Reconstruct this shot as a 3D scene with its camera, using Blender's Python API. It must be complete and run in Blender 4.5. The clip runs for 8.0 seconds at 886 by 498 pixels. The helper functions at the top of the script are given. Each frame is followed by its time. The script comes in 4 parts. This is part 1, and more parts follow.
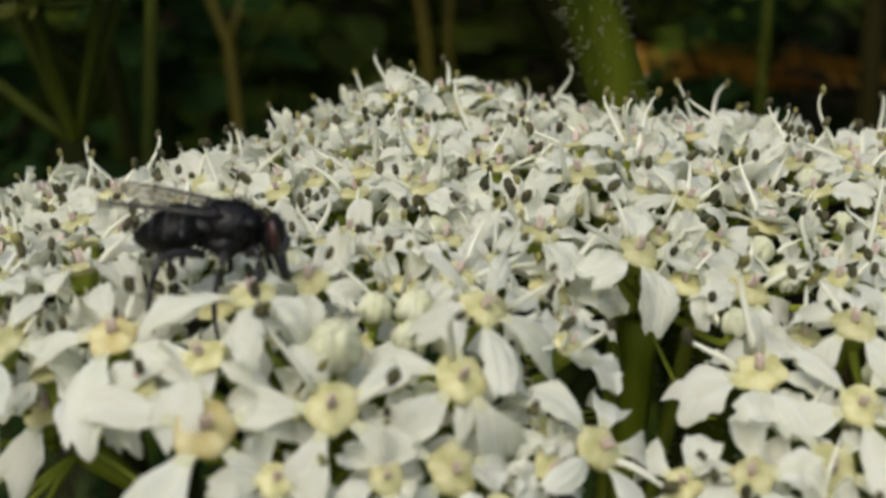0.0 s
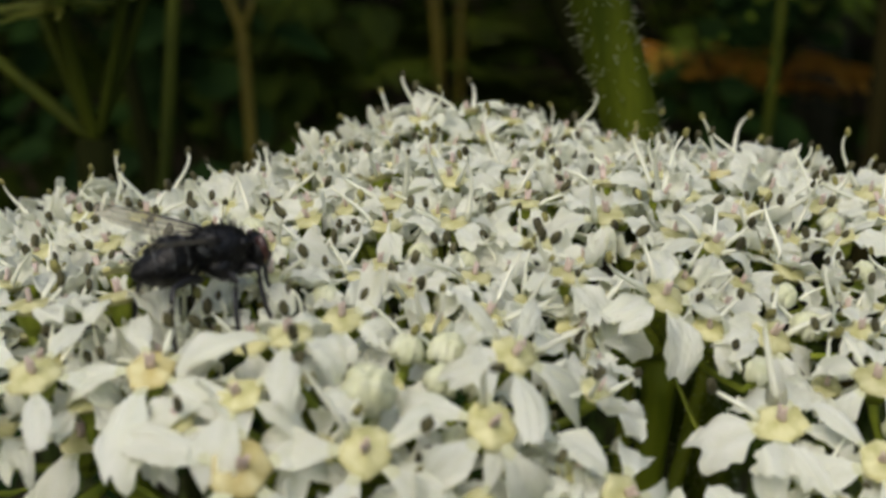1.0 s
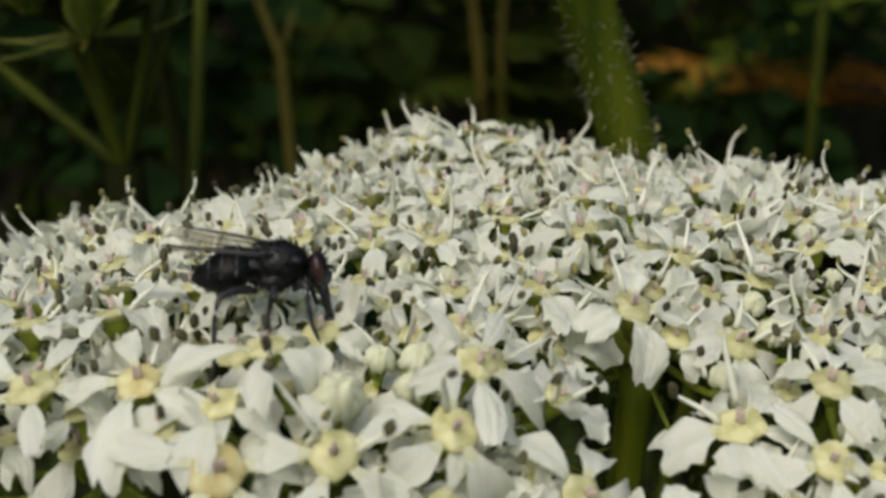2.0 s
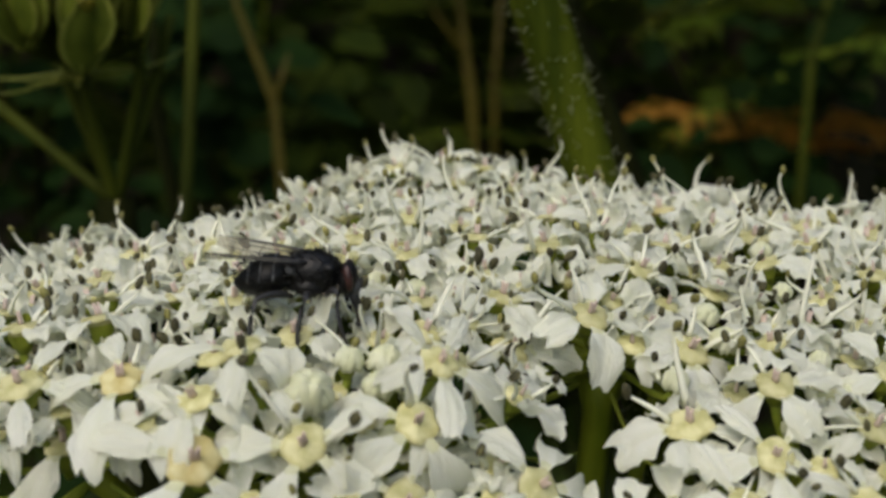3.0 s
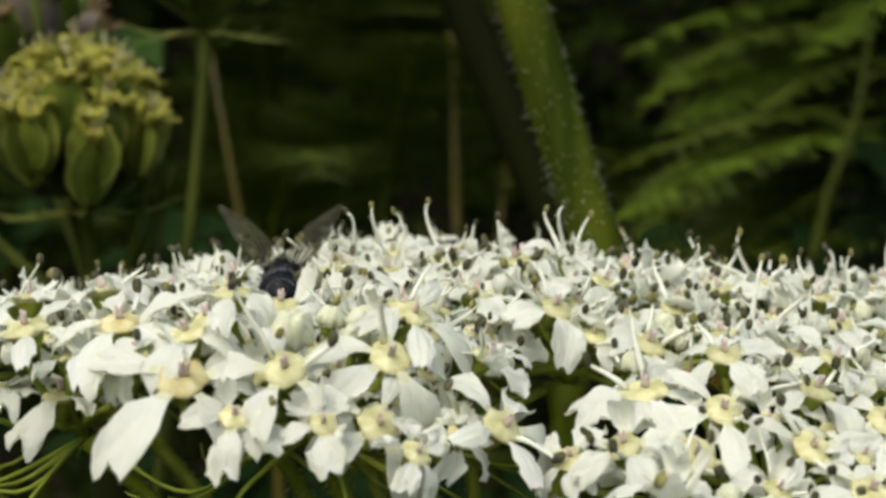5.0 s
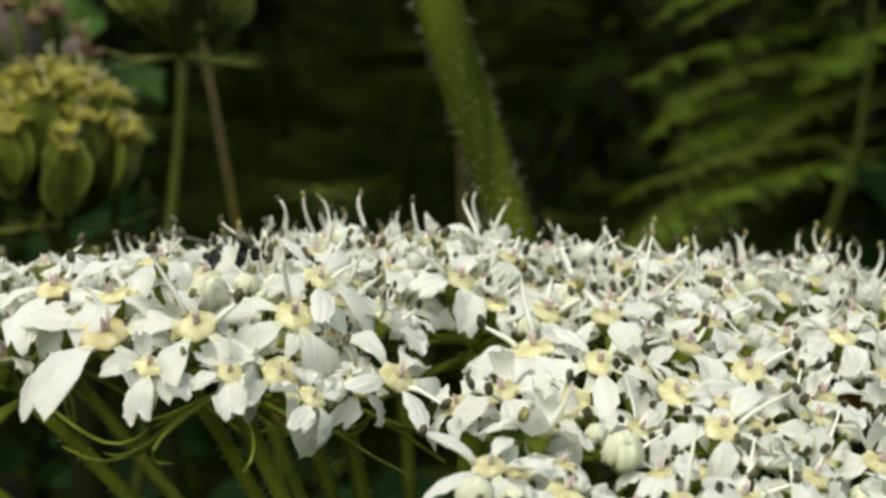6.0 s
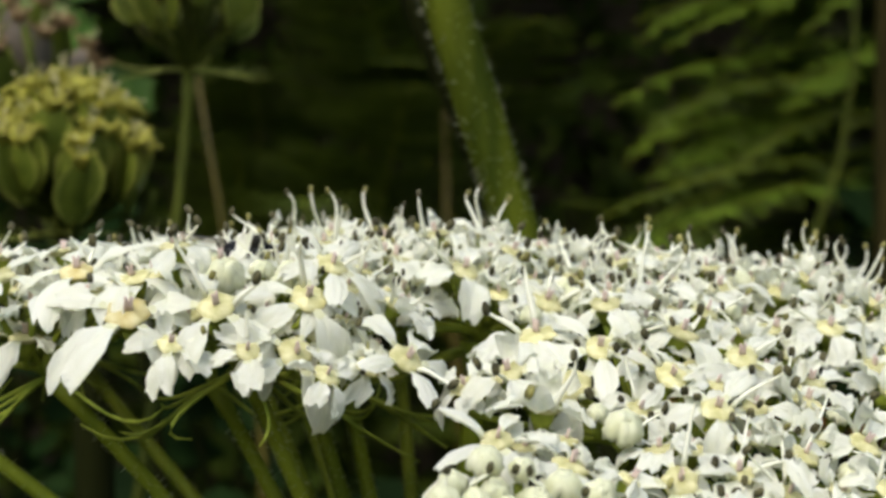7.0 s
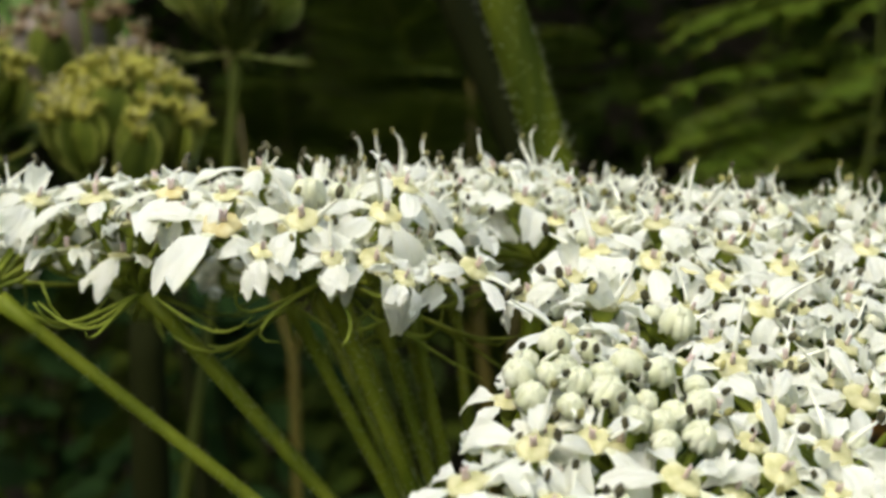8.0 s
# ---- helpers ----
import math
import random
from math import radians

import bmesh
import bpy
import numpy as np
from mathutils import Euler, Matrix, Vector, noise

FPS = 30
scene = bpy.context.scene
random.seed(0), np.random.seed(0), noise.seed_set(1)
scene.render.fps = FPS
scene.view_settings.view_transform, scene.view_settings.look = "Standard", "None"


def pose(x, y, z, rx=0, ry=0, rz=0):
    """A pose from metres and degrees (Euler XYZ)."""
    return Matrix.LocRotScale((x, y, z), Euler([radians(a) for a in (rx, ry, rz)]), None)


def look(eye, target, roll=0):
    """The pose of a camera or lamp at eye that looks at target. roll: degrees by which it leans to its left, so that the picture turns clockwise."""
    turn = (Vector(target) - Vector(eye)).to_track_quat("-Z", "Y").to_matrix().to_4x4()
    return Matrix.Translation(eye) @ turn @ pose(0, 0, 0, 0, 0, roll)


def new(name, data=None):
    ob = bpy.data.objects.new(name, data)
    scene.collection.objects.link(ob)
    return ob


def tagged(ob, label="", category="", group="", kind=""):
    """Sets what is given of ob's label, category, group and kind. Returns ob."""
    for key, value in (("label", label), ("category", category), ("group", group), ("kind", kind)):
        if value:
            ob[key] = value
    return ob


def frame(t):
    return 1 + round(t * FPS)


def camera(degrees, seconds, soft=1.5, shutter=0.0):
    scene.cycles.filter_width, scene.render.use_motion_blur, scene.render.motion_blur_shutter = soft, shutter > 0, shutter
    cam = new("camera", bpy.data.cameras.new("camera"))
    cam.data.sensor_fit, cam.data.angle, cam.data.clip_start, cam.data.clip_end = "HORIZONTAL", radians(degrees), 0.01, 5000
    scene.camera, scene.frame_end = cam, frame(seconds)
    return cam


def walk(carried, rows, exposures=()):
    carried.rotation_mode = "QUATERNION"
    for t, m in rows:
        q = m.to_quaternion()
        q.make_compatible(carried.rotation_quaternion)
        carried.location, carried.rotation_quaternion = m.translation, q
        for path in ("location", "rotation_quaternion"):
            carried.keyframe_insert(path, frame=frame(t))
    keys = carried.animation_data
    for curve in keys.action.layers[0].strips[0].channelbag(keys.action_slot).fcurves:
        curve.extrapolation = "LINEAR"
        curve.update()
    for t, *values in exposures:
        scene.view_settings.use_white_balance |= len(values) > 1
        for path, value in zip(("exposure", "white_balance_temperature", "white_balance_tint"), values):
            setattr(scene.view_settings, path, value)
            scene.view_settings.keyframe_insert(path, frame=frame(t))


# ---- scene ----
cam = camera(40, 8.0, soft=3.1)

CENTRE = Vector((0.0, 0.0, 1.0))   # middle of the white umbel, a metre above the ground
MM = 0.001

# seconds; eye in mm from the umbel's centre; yaw, pitch, roll in degrees
PATH = [
    (0, -8.07, -68.39, 21.65, 0.66, -17.73, -1.71),
    (0.5, -7.65, -68.29, 23.72, 1.24, -18.23, -0.83),
    (1, -9.63, -68.64, 24.76, 0.81, -18.23, 0.19),
    (2.3, -4.52, -74.03, 25.79, 3.49, -16.37, -1.68),
    (2.5, -7.14, -75.30, 24.42, 2.73, -15.12, -1.09),
    (3, -3.30, -76.99, 24.66, 2.86, -15.07, -1.25),
    (3.5, -0.60, -81.12, 21.06, 2.78, -11.26, -1.50),
    (4, 2.23, -83.20, 16.90, 2.92, -5.19, -1.58),
    (4.5, 1.12, -84.33, 13.63, 2.47, -3.01, -1.14),
    (5, -1.62, -86.96, 8.47, 2.60, -3.06, 0.08),
    (5.2, -0.46, -88.92, 5.58, 2.63, -2.34, -0.17),
    (6.3, 7.27, -96.01, 3.22, 3.32, -1.03, -0.51),
    (6.5, 3.78, -96.74, 2.13, 1.88, -0.72, -0.15),
    (7, 4.79, -98.56, 2.40, 2.44, -0.56, 0.18),
    (7.5, 1.88, -99.52, -1.57, 2.97, -0.66, 0.68),
    (8, 2.03, -106.20, -4.66, 3.59, 0.07, -0.05),
]


def aim(x, y, z, yaw, pitch, roll):
    """A camera pose from millimetres about the umbel and degrees of yaw (to the left), pitch (up) and roll."""
    return Matrix.Translation(CENTRE + Vector((x, y, z)) * MM) @ pose(0, 0, 0, 0, 0, yaw) @ pose(0, 0, 0, 90 + pitch) @ pose(0, 0, 0, 0, 0, roll)


EXPOSURES = [(0, -0.04, 6500, 10), (3, -0.1, 6500, 10), (3.5, -0.1, 6480, 10), (4, 0.05, 6450, 10), (4.5, 0.29, 6400, 10), (5.2, 0.40, 6350, 10), (6.5, 0.46, 6330, 10), (8, 0.62, 6320, 10)]
walk(cam, [(row[0], aim(*row[1:])) for row in PATH], EXPOSURES)
cam.data.dof.use_dof = True
cam.data.dof.focus_distance = 0.081
cam.data.dof.aperture_fstop = 52.0

# ---- light ----
world = bpy.data.worlds.new("sky")
scene.world = world
world.use_nodes = True
wt = world.node_tree
sky = wt.nodes.new("ShaderNodeTexSky")
sky.sky_type = "NISHITA"
sky.sun_disc = False
sky.sun_elevation, sky.sun_rotation = radians(55), radians(204)
sky.air_density, sky.dust_density = 1.6, 4.0
wt.nodes["Background"].inputs["Strength"].default_value = 0.178
wt.links.new(sky.outputs["Color"], wt.nodes["Background"].inputs["Color"])

sun = new("sun", bpy.data.lights.new("sun", "SUN"))
sun.data.energy, sun.data.angle, sun.data.color = 0.85, radians(40), (1.0, 0.985, 0.95)
sun.matrix_world = look((-0.7, -1.6, 3.4), CENTRE)


# ---- materials ----
def node_mat(name, rough=0.6, spec=0.4):
    mat = bpy.data.materials.new(name)
    mat.use_nodes = True
    b = mat.node_tree.nodes["Principled BSDF"]
    b.inputs["Roughness"].default_value = rough
    b.inputs["Specular IOR Level"].default_value = spec
    return mat, mat.node_tree, b


def mottled(name, dark, light, scale, rough=0.6, spec=0.4, bump=0.2, bump_scale=None, island=0.0, thin=0.0, stretch=(1, 1, 1), depth=0.0002, glow=(1, 1, 1)):
    """A surface of two mixed colours, with fine relief; thin: the share of light that passes through a leaf or petal, glow: its tint."""
    mat, t, b = node_mat(name, rough, spec)
    co = t.nodes.new("ShaderNodeTexCoord")
    mp = t.nodes.new("ShaderNodeMapping")
    mp.inputs["Scale"].default_value = stretch
    t.links.new(co.outputs["Object"], mp.inputs["Vector"])
    n1 = t.nodes.new("ShaderNodeTexNoise")
    n1.inputs["Scale"].default_value, n1.inputs["Detail"].default_value = scale, 5
    n2 = t.nodes.new("ShaderNodeTexNoise")
    n2.inputs["Scale"].default_value, n2.inputs["Detail"].default_value = (bump_scale or scale * 6), 3
    for n in (n1, n2):
        t.links.new(mp.outputs["Vector"], n.inputs["Vector"])
    ramp = t.nodes.new("ShaderNodeValToRGB")
    ramp.color_ramp.elements[0].position, ramp.color_ramp.elements[1].position = 0.32, 0.68
    ramp.color_ramp.elements[0].color, ramp.color_ramp.elements[1].color = (*dark, 1), (*light, 1)
    t.links.new(n1.outputs["Fac"], ramp.inputs["Fac"])
    colour = ramp.outputs["Color"]
    if island:
        geo = t.nodes.new("ShaderNodeNewGeometry")
        info = t.nodes.new("ShaderNodeObjectInfo")
        add = t.nodes.new("ShaderNodeMath")
        t.links.new(geo.outputs["Random Per Island"], add.inputs[0])
        t.links.new(info.outputs["Random"], add.inputs[1])
        frac = t.nodes.new("ShaderNodeMath")
        frac.operation = "FRACT"
        t.links.new(add.outputs[0], frac.inputs[0])
        rng = t.nodes.new("ShaderNodeMapRange")
        rng.inputs["To Min"].default_value, rng.inputs["To Max"].default_value = 1 - island, 1 + island
        t.links.new(frac.outputs[0], rng.inputs["Value"])
        hsv = t.nodes.new("ShaderNodeHueSaturation")
        t.links.new(rng.outputs["Result"], hsv.inputs["Value"])
        t.links.new(colour, hsv.inputs["Color"])
        colour = hsv.outputs["Color"]
    t.links.new(colour, b.inputs["Base Color"])
    bp = t.nodes.new("ShaderNodeBump")
    bp.inputs["Strength"].default_value, bp.inputs["Distance"].default_value = bump, depth
    t.links.new(n2.outputs["Fac"], bp.inputs["Height"])
    t.links.new(bp.outputs["Normal"], b.inputs["Normal"])
    if thin:
        tr = t.nodes.new("ShaderNodeBsdfTranslucent")
        warm = t.nodes.new("ShaderNodeMixRGB")
        warm.blend_type = "MULTIPLY"
        warm.inputs["Fac"].default_value = 1.0
        warm.inputs["Color2"].default_value = (*glow, 1)
        t.links.new(colour, warm.inputs["Color1"])
        t.links.new(warm.outputs["Color"], tr.inputs["Color"])
        t.links.new(bp.outputs["Normal"], tr.inputs["Normal"])
        mix = t.nodes.new("ShaderNodeMixShader")
        mix.inputs["Fac"].default_value = thin
        t.links.new(b.outputs["BSDF"], mix.inputs[1])
        t.links.new(tr.outputs["BSDF"], mix.inputs[2])
        t.links.new(mix.outputs["Shader"], t.nodes["Material Output"].inputs["Surface"])
    return mat


M_PETAL = mottled("petal_white", (0.87, 0.88, 0.755), (0.94, 0.945, 0.87), 420, 0.5, 0.25, 1.0, 1500, 0.05, 0.56, (1, 3.6, 1), 0.00018, (1.0, 1.0, 0.97))
M_PETAL_BASE = mottled("petal_base_yellowish", (0.68, 0.69, 0.44), (0.78, 0.785, 0.60), 420, 0.5, 0.3, 0.4, 2200, 0.05, 0.38, depth=0.00005)
M_BUD = mottled("bud_cream", (0.60, 0.62, 0.37), (0.78, 0.79, 0.60), 420, 0.5, 0.3, 0.2, 2200, 0.08, 0.2, depth=0.00005)
M_CUSHION = mottled("nectary_yellow", (0.36, 0.345, 0.13), (0.60, 0.575, 0.31), 1100, 0.45, 0.35, 0.9, 2000, 0.14, depth=0.00012)
M_CUSHION_OLD = mottled("nectary_ochre", (0.38, 0.30, 0.09), (0.60, 0.56, 0.30), 900, 0.5, 0.35, 0.4, 3000, 0.1, depth=0.00006)
M_STYLE = mottled("style_pink", (0.48, 0.37, 0.32), (0.66, 0.54, 0.46), 900, 0.5, 0.4, 0.1)
M_FILAMENT = mottled("filament_white", (0.84, 0.85, 0.66), (0.92, 0.92, 0.80), 600, 0.5, 0.3, 0.1, thin=0.25)
M_ANTHER = mottled("anther_dark", (0.03, 0.028, 0.012), (0.10, 0.092, 0.04), 1800, 0.65, 0.3, 0.4, 5000, 0.3, depth=0.00004)
M_ANTHER_G = mottled("anther_olive", (0.13, 0.12, 0.035), (0.30, 0.28, 0.09), 1500, 0.6, 0.3, 0.4, 5000, 0.25, depth=0.00004)
M_PEDICEL = mottled("pedicel_green", (0.13, 0.175, 0.014), (0.30, 0.345, 0.042), 400, 0.6, 0.2, 0.3, 1500, 0.12, 0.1)
M_RAY = mottled("ray_green", (0.075, 0.105, 0.0042), (0.18, 0.21, 0.0154), 260, 0.6, 0.15, 0.4, 900, 0.1, stretch=(1, 1, 0.15))
M_STEM = mottled("stem_green", (0.02, 0.032, 0.0014), (0.09, 0.11, 0.007), 260, 0.7, 0.06, 0.5, 1500, 0.1, stretch=(1, 1, 0.06))
M_RAY_OLD = mottled("ray_dull_olive", (0.022, 0.030, 0.0025), (0.055, 0.068, 0.0055), 160, 0.65, 0.1, 0.4, 900, 0.1, stretch=(1, 1, 0.15))
# stem green with the shade behind the umbel put into its colour
M_STEM_SHADED = mottled("stem_shaded_green", (0.005, 0.0065, 0.001), (0.010, 0.012, 0.002), 120, 0.85, 0.05, 0.4, 900, 0.1, stretch=(1, 1, 0.12))
M_HAIR = mottled("hair_pale", (0.30, 0.34, 0.20), (0.55, 0.56, 0.42), 500, 0.5, 0.4, 0.0, thin=0.4)
M_FRUIT = mottled("fruit_green", (0.05, 0.075, 0.005), (0.14, 0.17, 0.015), 220, 0.55, 0.3, 0.5, 900, 0.22, 0.15, depth=0.0002)
M_FRUIT_RIM = mottled("fruit_rim_pale", (0.16, 0.19, 0.0275), (0.30, 0.32, 0.0605), 260, 0.5, 0.35, 0.3, 900, 0.15, 0.2)
M_STYLE_OLD = mottled("old_style_pale", (0.44, 0.41, 0.20), (0.66, 0.60, 0.34), 500, 0.5, 0.3, 0.1)
M_FRUIT_PINK = mottled("fruit_mauve", (0.14, 0.11, 0.075), (0.27, 0.22, 0.165), 200, 0.55, 0.35, 0.4, 900, 0.15, 0.1)
M_CROWN = mottled("withered_yellow", (0.22, 0.215, 0.0192), (0.50, 0.465, 0.066), 400, 0.5, 0.4, 0.3, 1500, 0.2, 0.2)
M_CROWN_BROWN = mottled("withered_brown", (0.15, 0.085, 0.035), (0.34, 0.24, 0.11), 400, 0.6, 0.3, 0.3, 1500, 0.2, 0.15)
# bracken in two tones: green where sky reaches it, olive dimmed for hedge shade
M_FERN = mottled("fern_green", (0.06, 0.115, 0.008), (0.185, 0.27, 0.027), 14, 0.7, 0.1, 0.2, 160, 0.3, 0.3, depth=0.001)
M_FERN_SHADED = mottled("fern_shaded_olive", (0.023, 0.040, 0.0025), (0.068, 0.094, 0.0065), 14, 0.5, 0.35, 0.2, 160, 0.3, 0.3, depth=0.001)
M_FERN_DRY = mottled("fern_dry_orange", (0.50, 0.20, 0.02), (0.80, 0.44, 0.08), 16, 0.7, 0.2, 0.2, 160, 0.3, 0.25, depth=0.001)
M_STALK_BROWN = mottled("brown_stalk", (0.014, 0.012, 0.003), (0.032, 0.027, 0.0072), 60, 0.85, 0.05, 0.5, 400, 0.1, stretch=(1, 1, 0.2))
M_STALK_DRY = mottled("dry_stalk", (0.045, 0.036, 0.0024), (0.095, 0.076, 0.006), 60, 0.6, 0.3, 0.3, 400, 0.1, stretch=(1, 1, 0.2))
# the next two leaf colours are darkened to hold the hedge's deep shade
M_LEAF = mottled("leaf_shaded_green", (0.009, 0.017, 0.0013), (0.026, 0.039, 0.0032), 16, 0.8, 0.06, 0.3, 120, 0.35, 0.25, depth=0.001)
M_LEAF_BLUE = mottled("leaf_shaded_blue_green", (0.004, 0.0125, 0.0021), (0.013, 0.030, 0.0049), 16, 0.8, 0.06, 0.3, 120, 0.3, 0.25, depth=0.001)
M_LEAF_FRESH = mottled("leaf_fresh_green", (0.035, 0.085, 0.0072), (0.085, 0.16, 0.018), 16, 0.6, 0.2, 0.3, 120, 0.3, 0.3, depth=0.001)
M_BARK = mottled("bark_grey", (0.016, 0.016, 0.009), (0.042, 0.042, 0.026), 18, 0.9, 0.05, 0.8, 60, 0, stretch=(1, 1, 0.2), depth=0.006)
M_SOIL = mottled("soil_litter", (0.012, 0.010, 0.006), (0.04, 0.032, 0.018), 9, 0.9, 0.2, 0.8, 70, 0, depth=0.01)
M_GRASS = mottled("grass_green", (0.03, 0.07, 0.009), (0.09, 0.14, 0.018), 7, 0.6, 0.3, 0.3, 80, 0.3, 0.2, depth=0.002)
M_FLY = mottled("fly_black", (0.0025, 0.0025, 0.0025), (0.0075, 0.007, 0.0065), 900, 0.42, 0.26, 0.9, 1600, 0, depth=0.00015)
M_FLY_STRIPE = mottled("fly_grey_dusting", (0.03, 0.032, 0.034), (0.11, 0.113, 0.115), 1200, 0.6, 0.3, 0.4, 5000, 0, depth=0.00004)
M_EYE = mottled("fly_eye_brown", (0.022, 0.008, 0.007), (0.05, 0.018, 0.014), 3000, 0.28, 0.5, 0.4, 9000, 0, depth=0.00003)
M_FLY_LEG = mottled("fly_leg_black", (0.008, 0.008, 0.009), (0.022, 0.021, 0.021), 1200, 0.42, 0.5, 0.3, 5000, 0, depth=0.00003)
M_BRISTLE = mottled("bristle_black", (0.008, 0.008, 0.008), (0.02, 0.02, 0.02), 900, 0.5, 0.4, 0.0)


def wing_material():
    mat, t, b = node_mat("wing_membrane", 0.25, 0.5)
    co = t.nodes.new("ShaderNodeTexCoord")
    n = t.nodes.new("ShaderNodeTexNoise")
    n.inputs["Scale"].default_value = 700
    t.links.new(co.outputs["Object"], n.inputs["Vector"])
    ramp = t.nodes.new("ShaderNodeValToRGB")
    ramp.color_ramp.elements[0].color, ramp.color_ramp.elements[1].color = (0.15, 0.135, 0.09, 1), (0.30, 0.27, 0.19, 1)
    t.links.new(n.outputs["Fac"], ramp.inputs["Fac"])
    t.links.new(ramp.outputs["Color"], b.inputs["Base Color"])
    clear = t.nodes.new("ShaderNodeBsdfTransparent")
    clear.inputs["Color"].default_value = (0.86, 0.85, 0.78, 1)
    mix = t.nodes.new("ShaderNodeMixShader")
    mix.inputs["Fac"].default_value = 0.5
    t.links.new(clear.outputs["BSDF"], mix.inputs[1])
    t.links.new(b.outputs["BSDF"], mix.inputs[2])
    t.links.new(mix.outputs["Shader"], t.nodes["Material Output"].inputs["Surface"])
    return mat


M_WING = wing_material()


# ---- mesh helpers (lengths in millimetres, turned into metres on the way out) ----
class Shape:
    """Vertices and faces gathered in millimetres, each face with the index of its material."""

    def __init__(self):
        self.v, self.f, self.m = [], [], []

    def grid(self, rows, closed=False, mat=0, caps=False):
        base, n = len(self.v), len(rows[0])
        for row in rows:
            self.v.extend(tuple(p) for p in row)
        for i in range(len(rows) - 1):
            for j in range(n if closed else n - 1):
                a, b = base + i * n + j, base + i * n + (j + 1) % n
                self.f.append((a, b, b + n, a + n))
                self.m.append(mat)
        if caps:
            for i, flip in ((0, True), (len(rows) - 1, False)):
                ring = [base + i * n + j for j in range(n)]
                self.f.append(tuple(reversed(ring)) if flip else tuple(ring))
                self.m.append(mat)

    def tube(self, points, radii, sides=6, mat=0, ribs=0.0):
        points = [Vector(p) for p in points]
        up = Vector((0, 0, 1))
        rows = []
        for i, p in enumerate(points):
            d = (points[min(i + 1, len(points) - 1)] - points[max(i - 1, 0)]).normalized()
            side = d.cross(up if abs(d.z) < 0.9 else Vector((0, 1, 0))).normalized()
            over = side.cross(d)
            r = radii[i] if hasattr(radii, "__len__") else radii
            rows.append([p + (side * math.cos(a) + over * math.sin(a)) * r * (1 + ribs * (k % 2)) for k, a in
                         ((k, 2 * math.pi * k / sides) for k in range(sides))])
        self.grid(rows, True, mat, True)

    def blob(self, centre, axes, mat=0, rings=6, sides=8, wobble=0.0, seed=0):
        """An ellipsoid; axes: three half-axes as vectors, the last one its pole."""
        c, (ax, ay, az) = Vector(centre), [Vector(a) for a in axes]
        rows = []
        for i in range(rings + 1):
            th = math.pi * min(max(i / rings, 0.02), 0.98)
            row = []
            for k in range(sides):
                a = 2 * math.pi * k / sides
                d = ax * (math.sin(th) * math.cos(a)) + ay * (math.sin(th) * math.sin(a)) + az * math.cos(th)
                row.append(c + d * (1 + wobble * noise.noise(d * 3 + Vector((seed, 0, 0)))))
            rows.append(row)
        self.grid(rows, True, mat, True)

    def cone(self, a, b, r, mat=0, sides=3):
        self.tube([a, (Vector(a) + Vector(b)) / 2, b], [r, r * 0.7, r * 0.15], sides, mat)

    def mesh(self, name, mats, smooth=True):
        me = bpy.data.meshes.new(name)
        me.from_pydata([(x * MM, y * MM, z * MM) for x, y, z in self.v], [], self.f)
        for mat in mats:
            me.materials.append(mat)
        me.polygons.foreach_set("material_index", self.m)
        me.polygons.foreach_set("use_smooth", [smooth] * len(self.f))
        me.update()
        return me


def part(name, data, parent, m=None, label=""):
    """One mesh as ONE object under a thing or a part."""
    ob = new(name, data)
    ob.parent = parent
    if m is not None:
        ob.matrix_basis = m
    return tagged(ob, label) if label else ob


def thing(name, place, label, category, group="", data=None, kind=""):
    ob = new(name, data)
    ob.matrix_basis = place if isinstance(place, Matrix) else Matrix.Translation(CENTRE + Vector(place) * MM)
    return tagged(ob, label, category, group, kind)


def frame_to(normal, turn=0.0, place=(0, 0, 0), size=1.0):
    """A pose whose z axis is the normal, turned about it; place in millimetres."""
    q = Vector(normal).normalized().to_track_quat("Z", "Y").to_matrix().to_4x4()
    return Matrix.Translation(Vector(place) * MM) @ q @ Matrix.Rotation(turn, 4, "Z") @ Matrix.Scale(size, 4)


def bezier(a, b, c, d, n):
    a, b, c, d = Vector(a), Vector(b), Vector(c), Vector(d)
    return [a * (1 - s) ** 3 + b * 3 * s * (1 - s) ** 2 + c * 3 * s * s * (1 - s) + d * s ** 3 for s in (i / n for i in range(n + 1))]


# ---- ground and hedge bank ----
def ground():
    s = Shape()
    xs = [-60000, -9000, -3000, -1500] + [-1200 + 200 * i for i in range(13)] + [1500, 3000, 9000, 60000]
    ys = [-60000, -9000, -3000] + [-1500 + 250 * i for i in range(13)] + [1800, 2100, 2400, 2700, 3000, 3600, 9000, 60000]
    rows = []
    for y in ys:
        row = []
        for x in xs:
            bank = 0.0
            if 1700 < y < 60000:
                k = min(max((y - 1750) / 1100, 0), 1)
                bank = 4200 * k * k * (3 - 2 * k)
            row.append((x, y, bank + 60 * noise.noise(Vector((x, y, 0)) / 400)))
        rows.append(row)
    s.grid(rows)
    me = s.mesh("ground", [M_SOIL])
    ob = new("ground", me)
    return tagged(ob, "dark bare soil and leaf litter rising to a hedge bank", "ground", kind="structure")


ground()


# ---- the white umbel ----


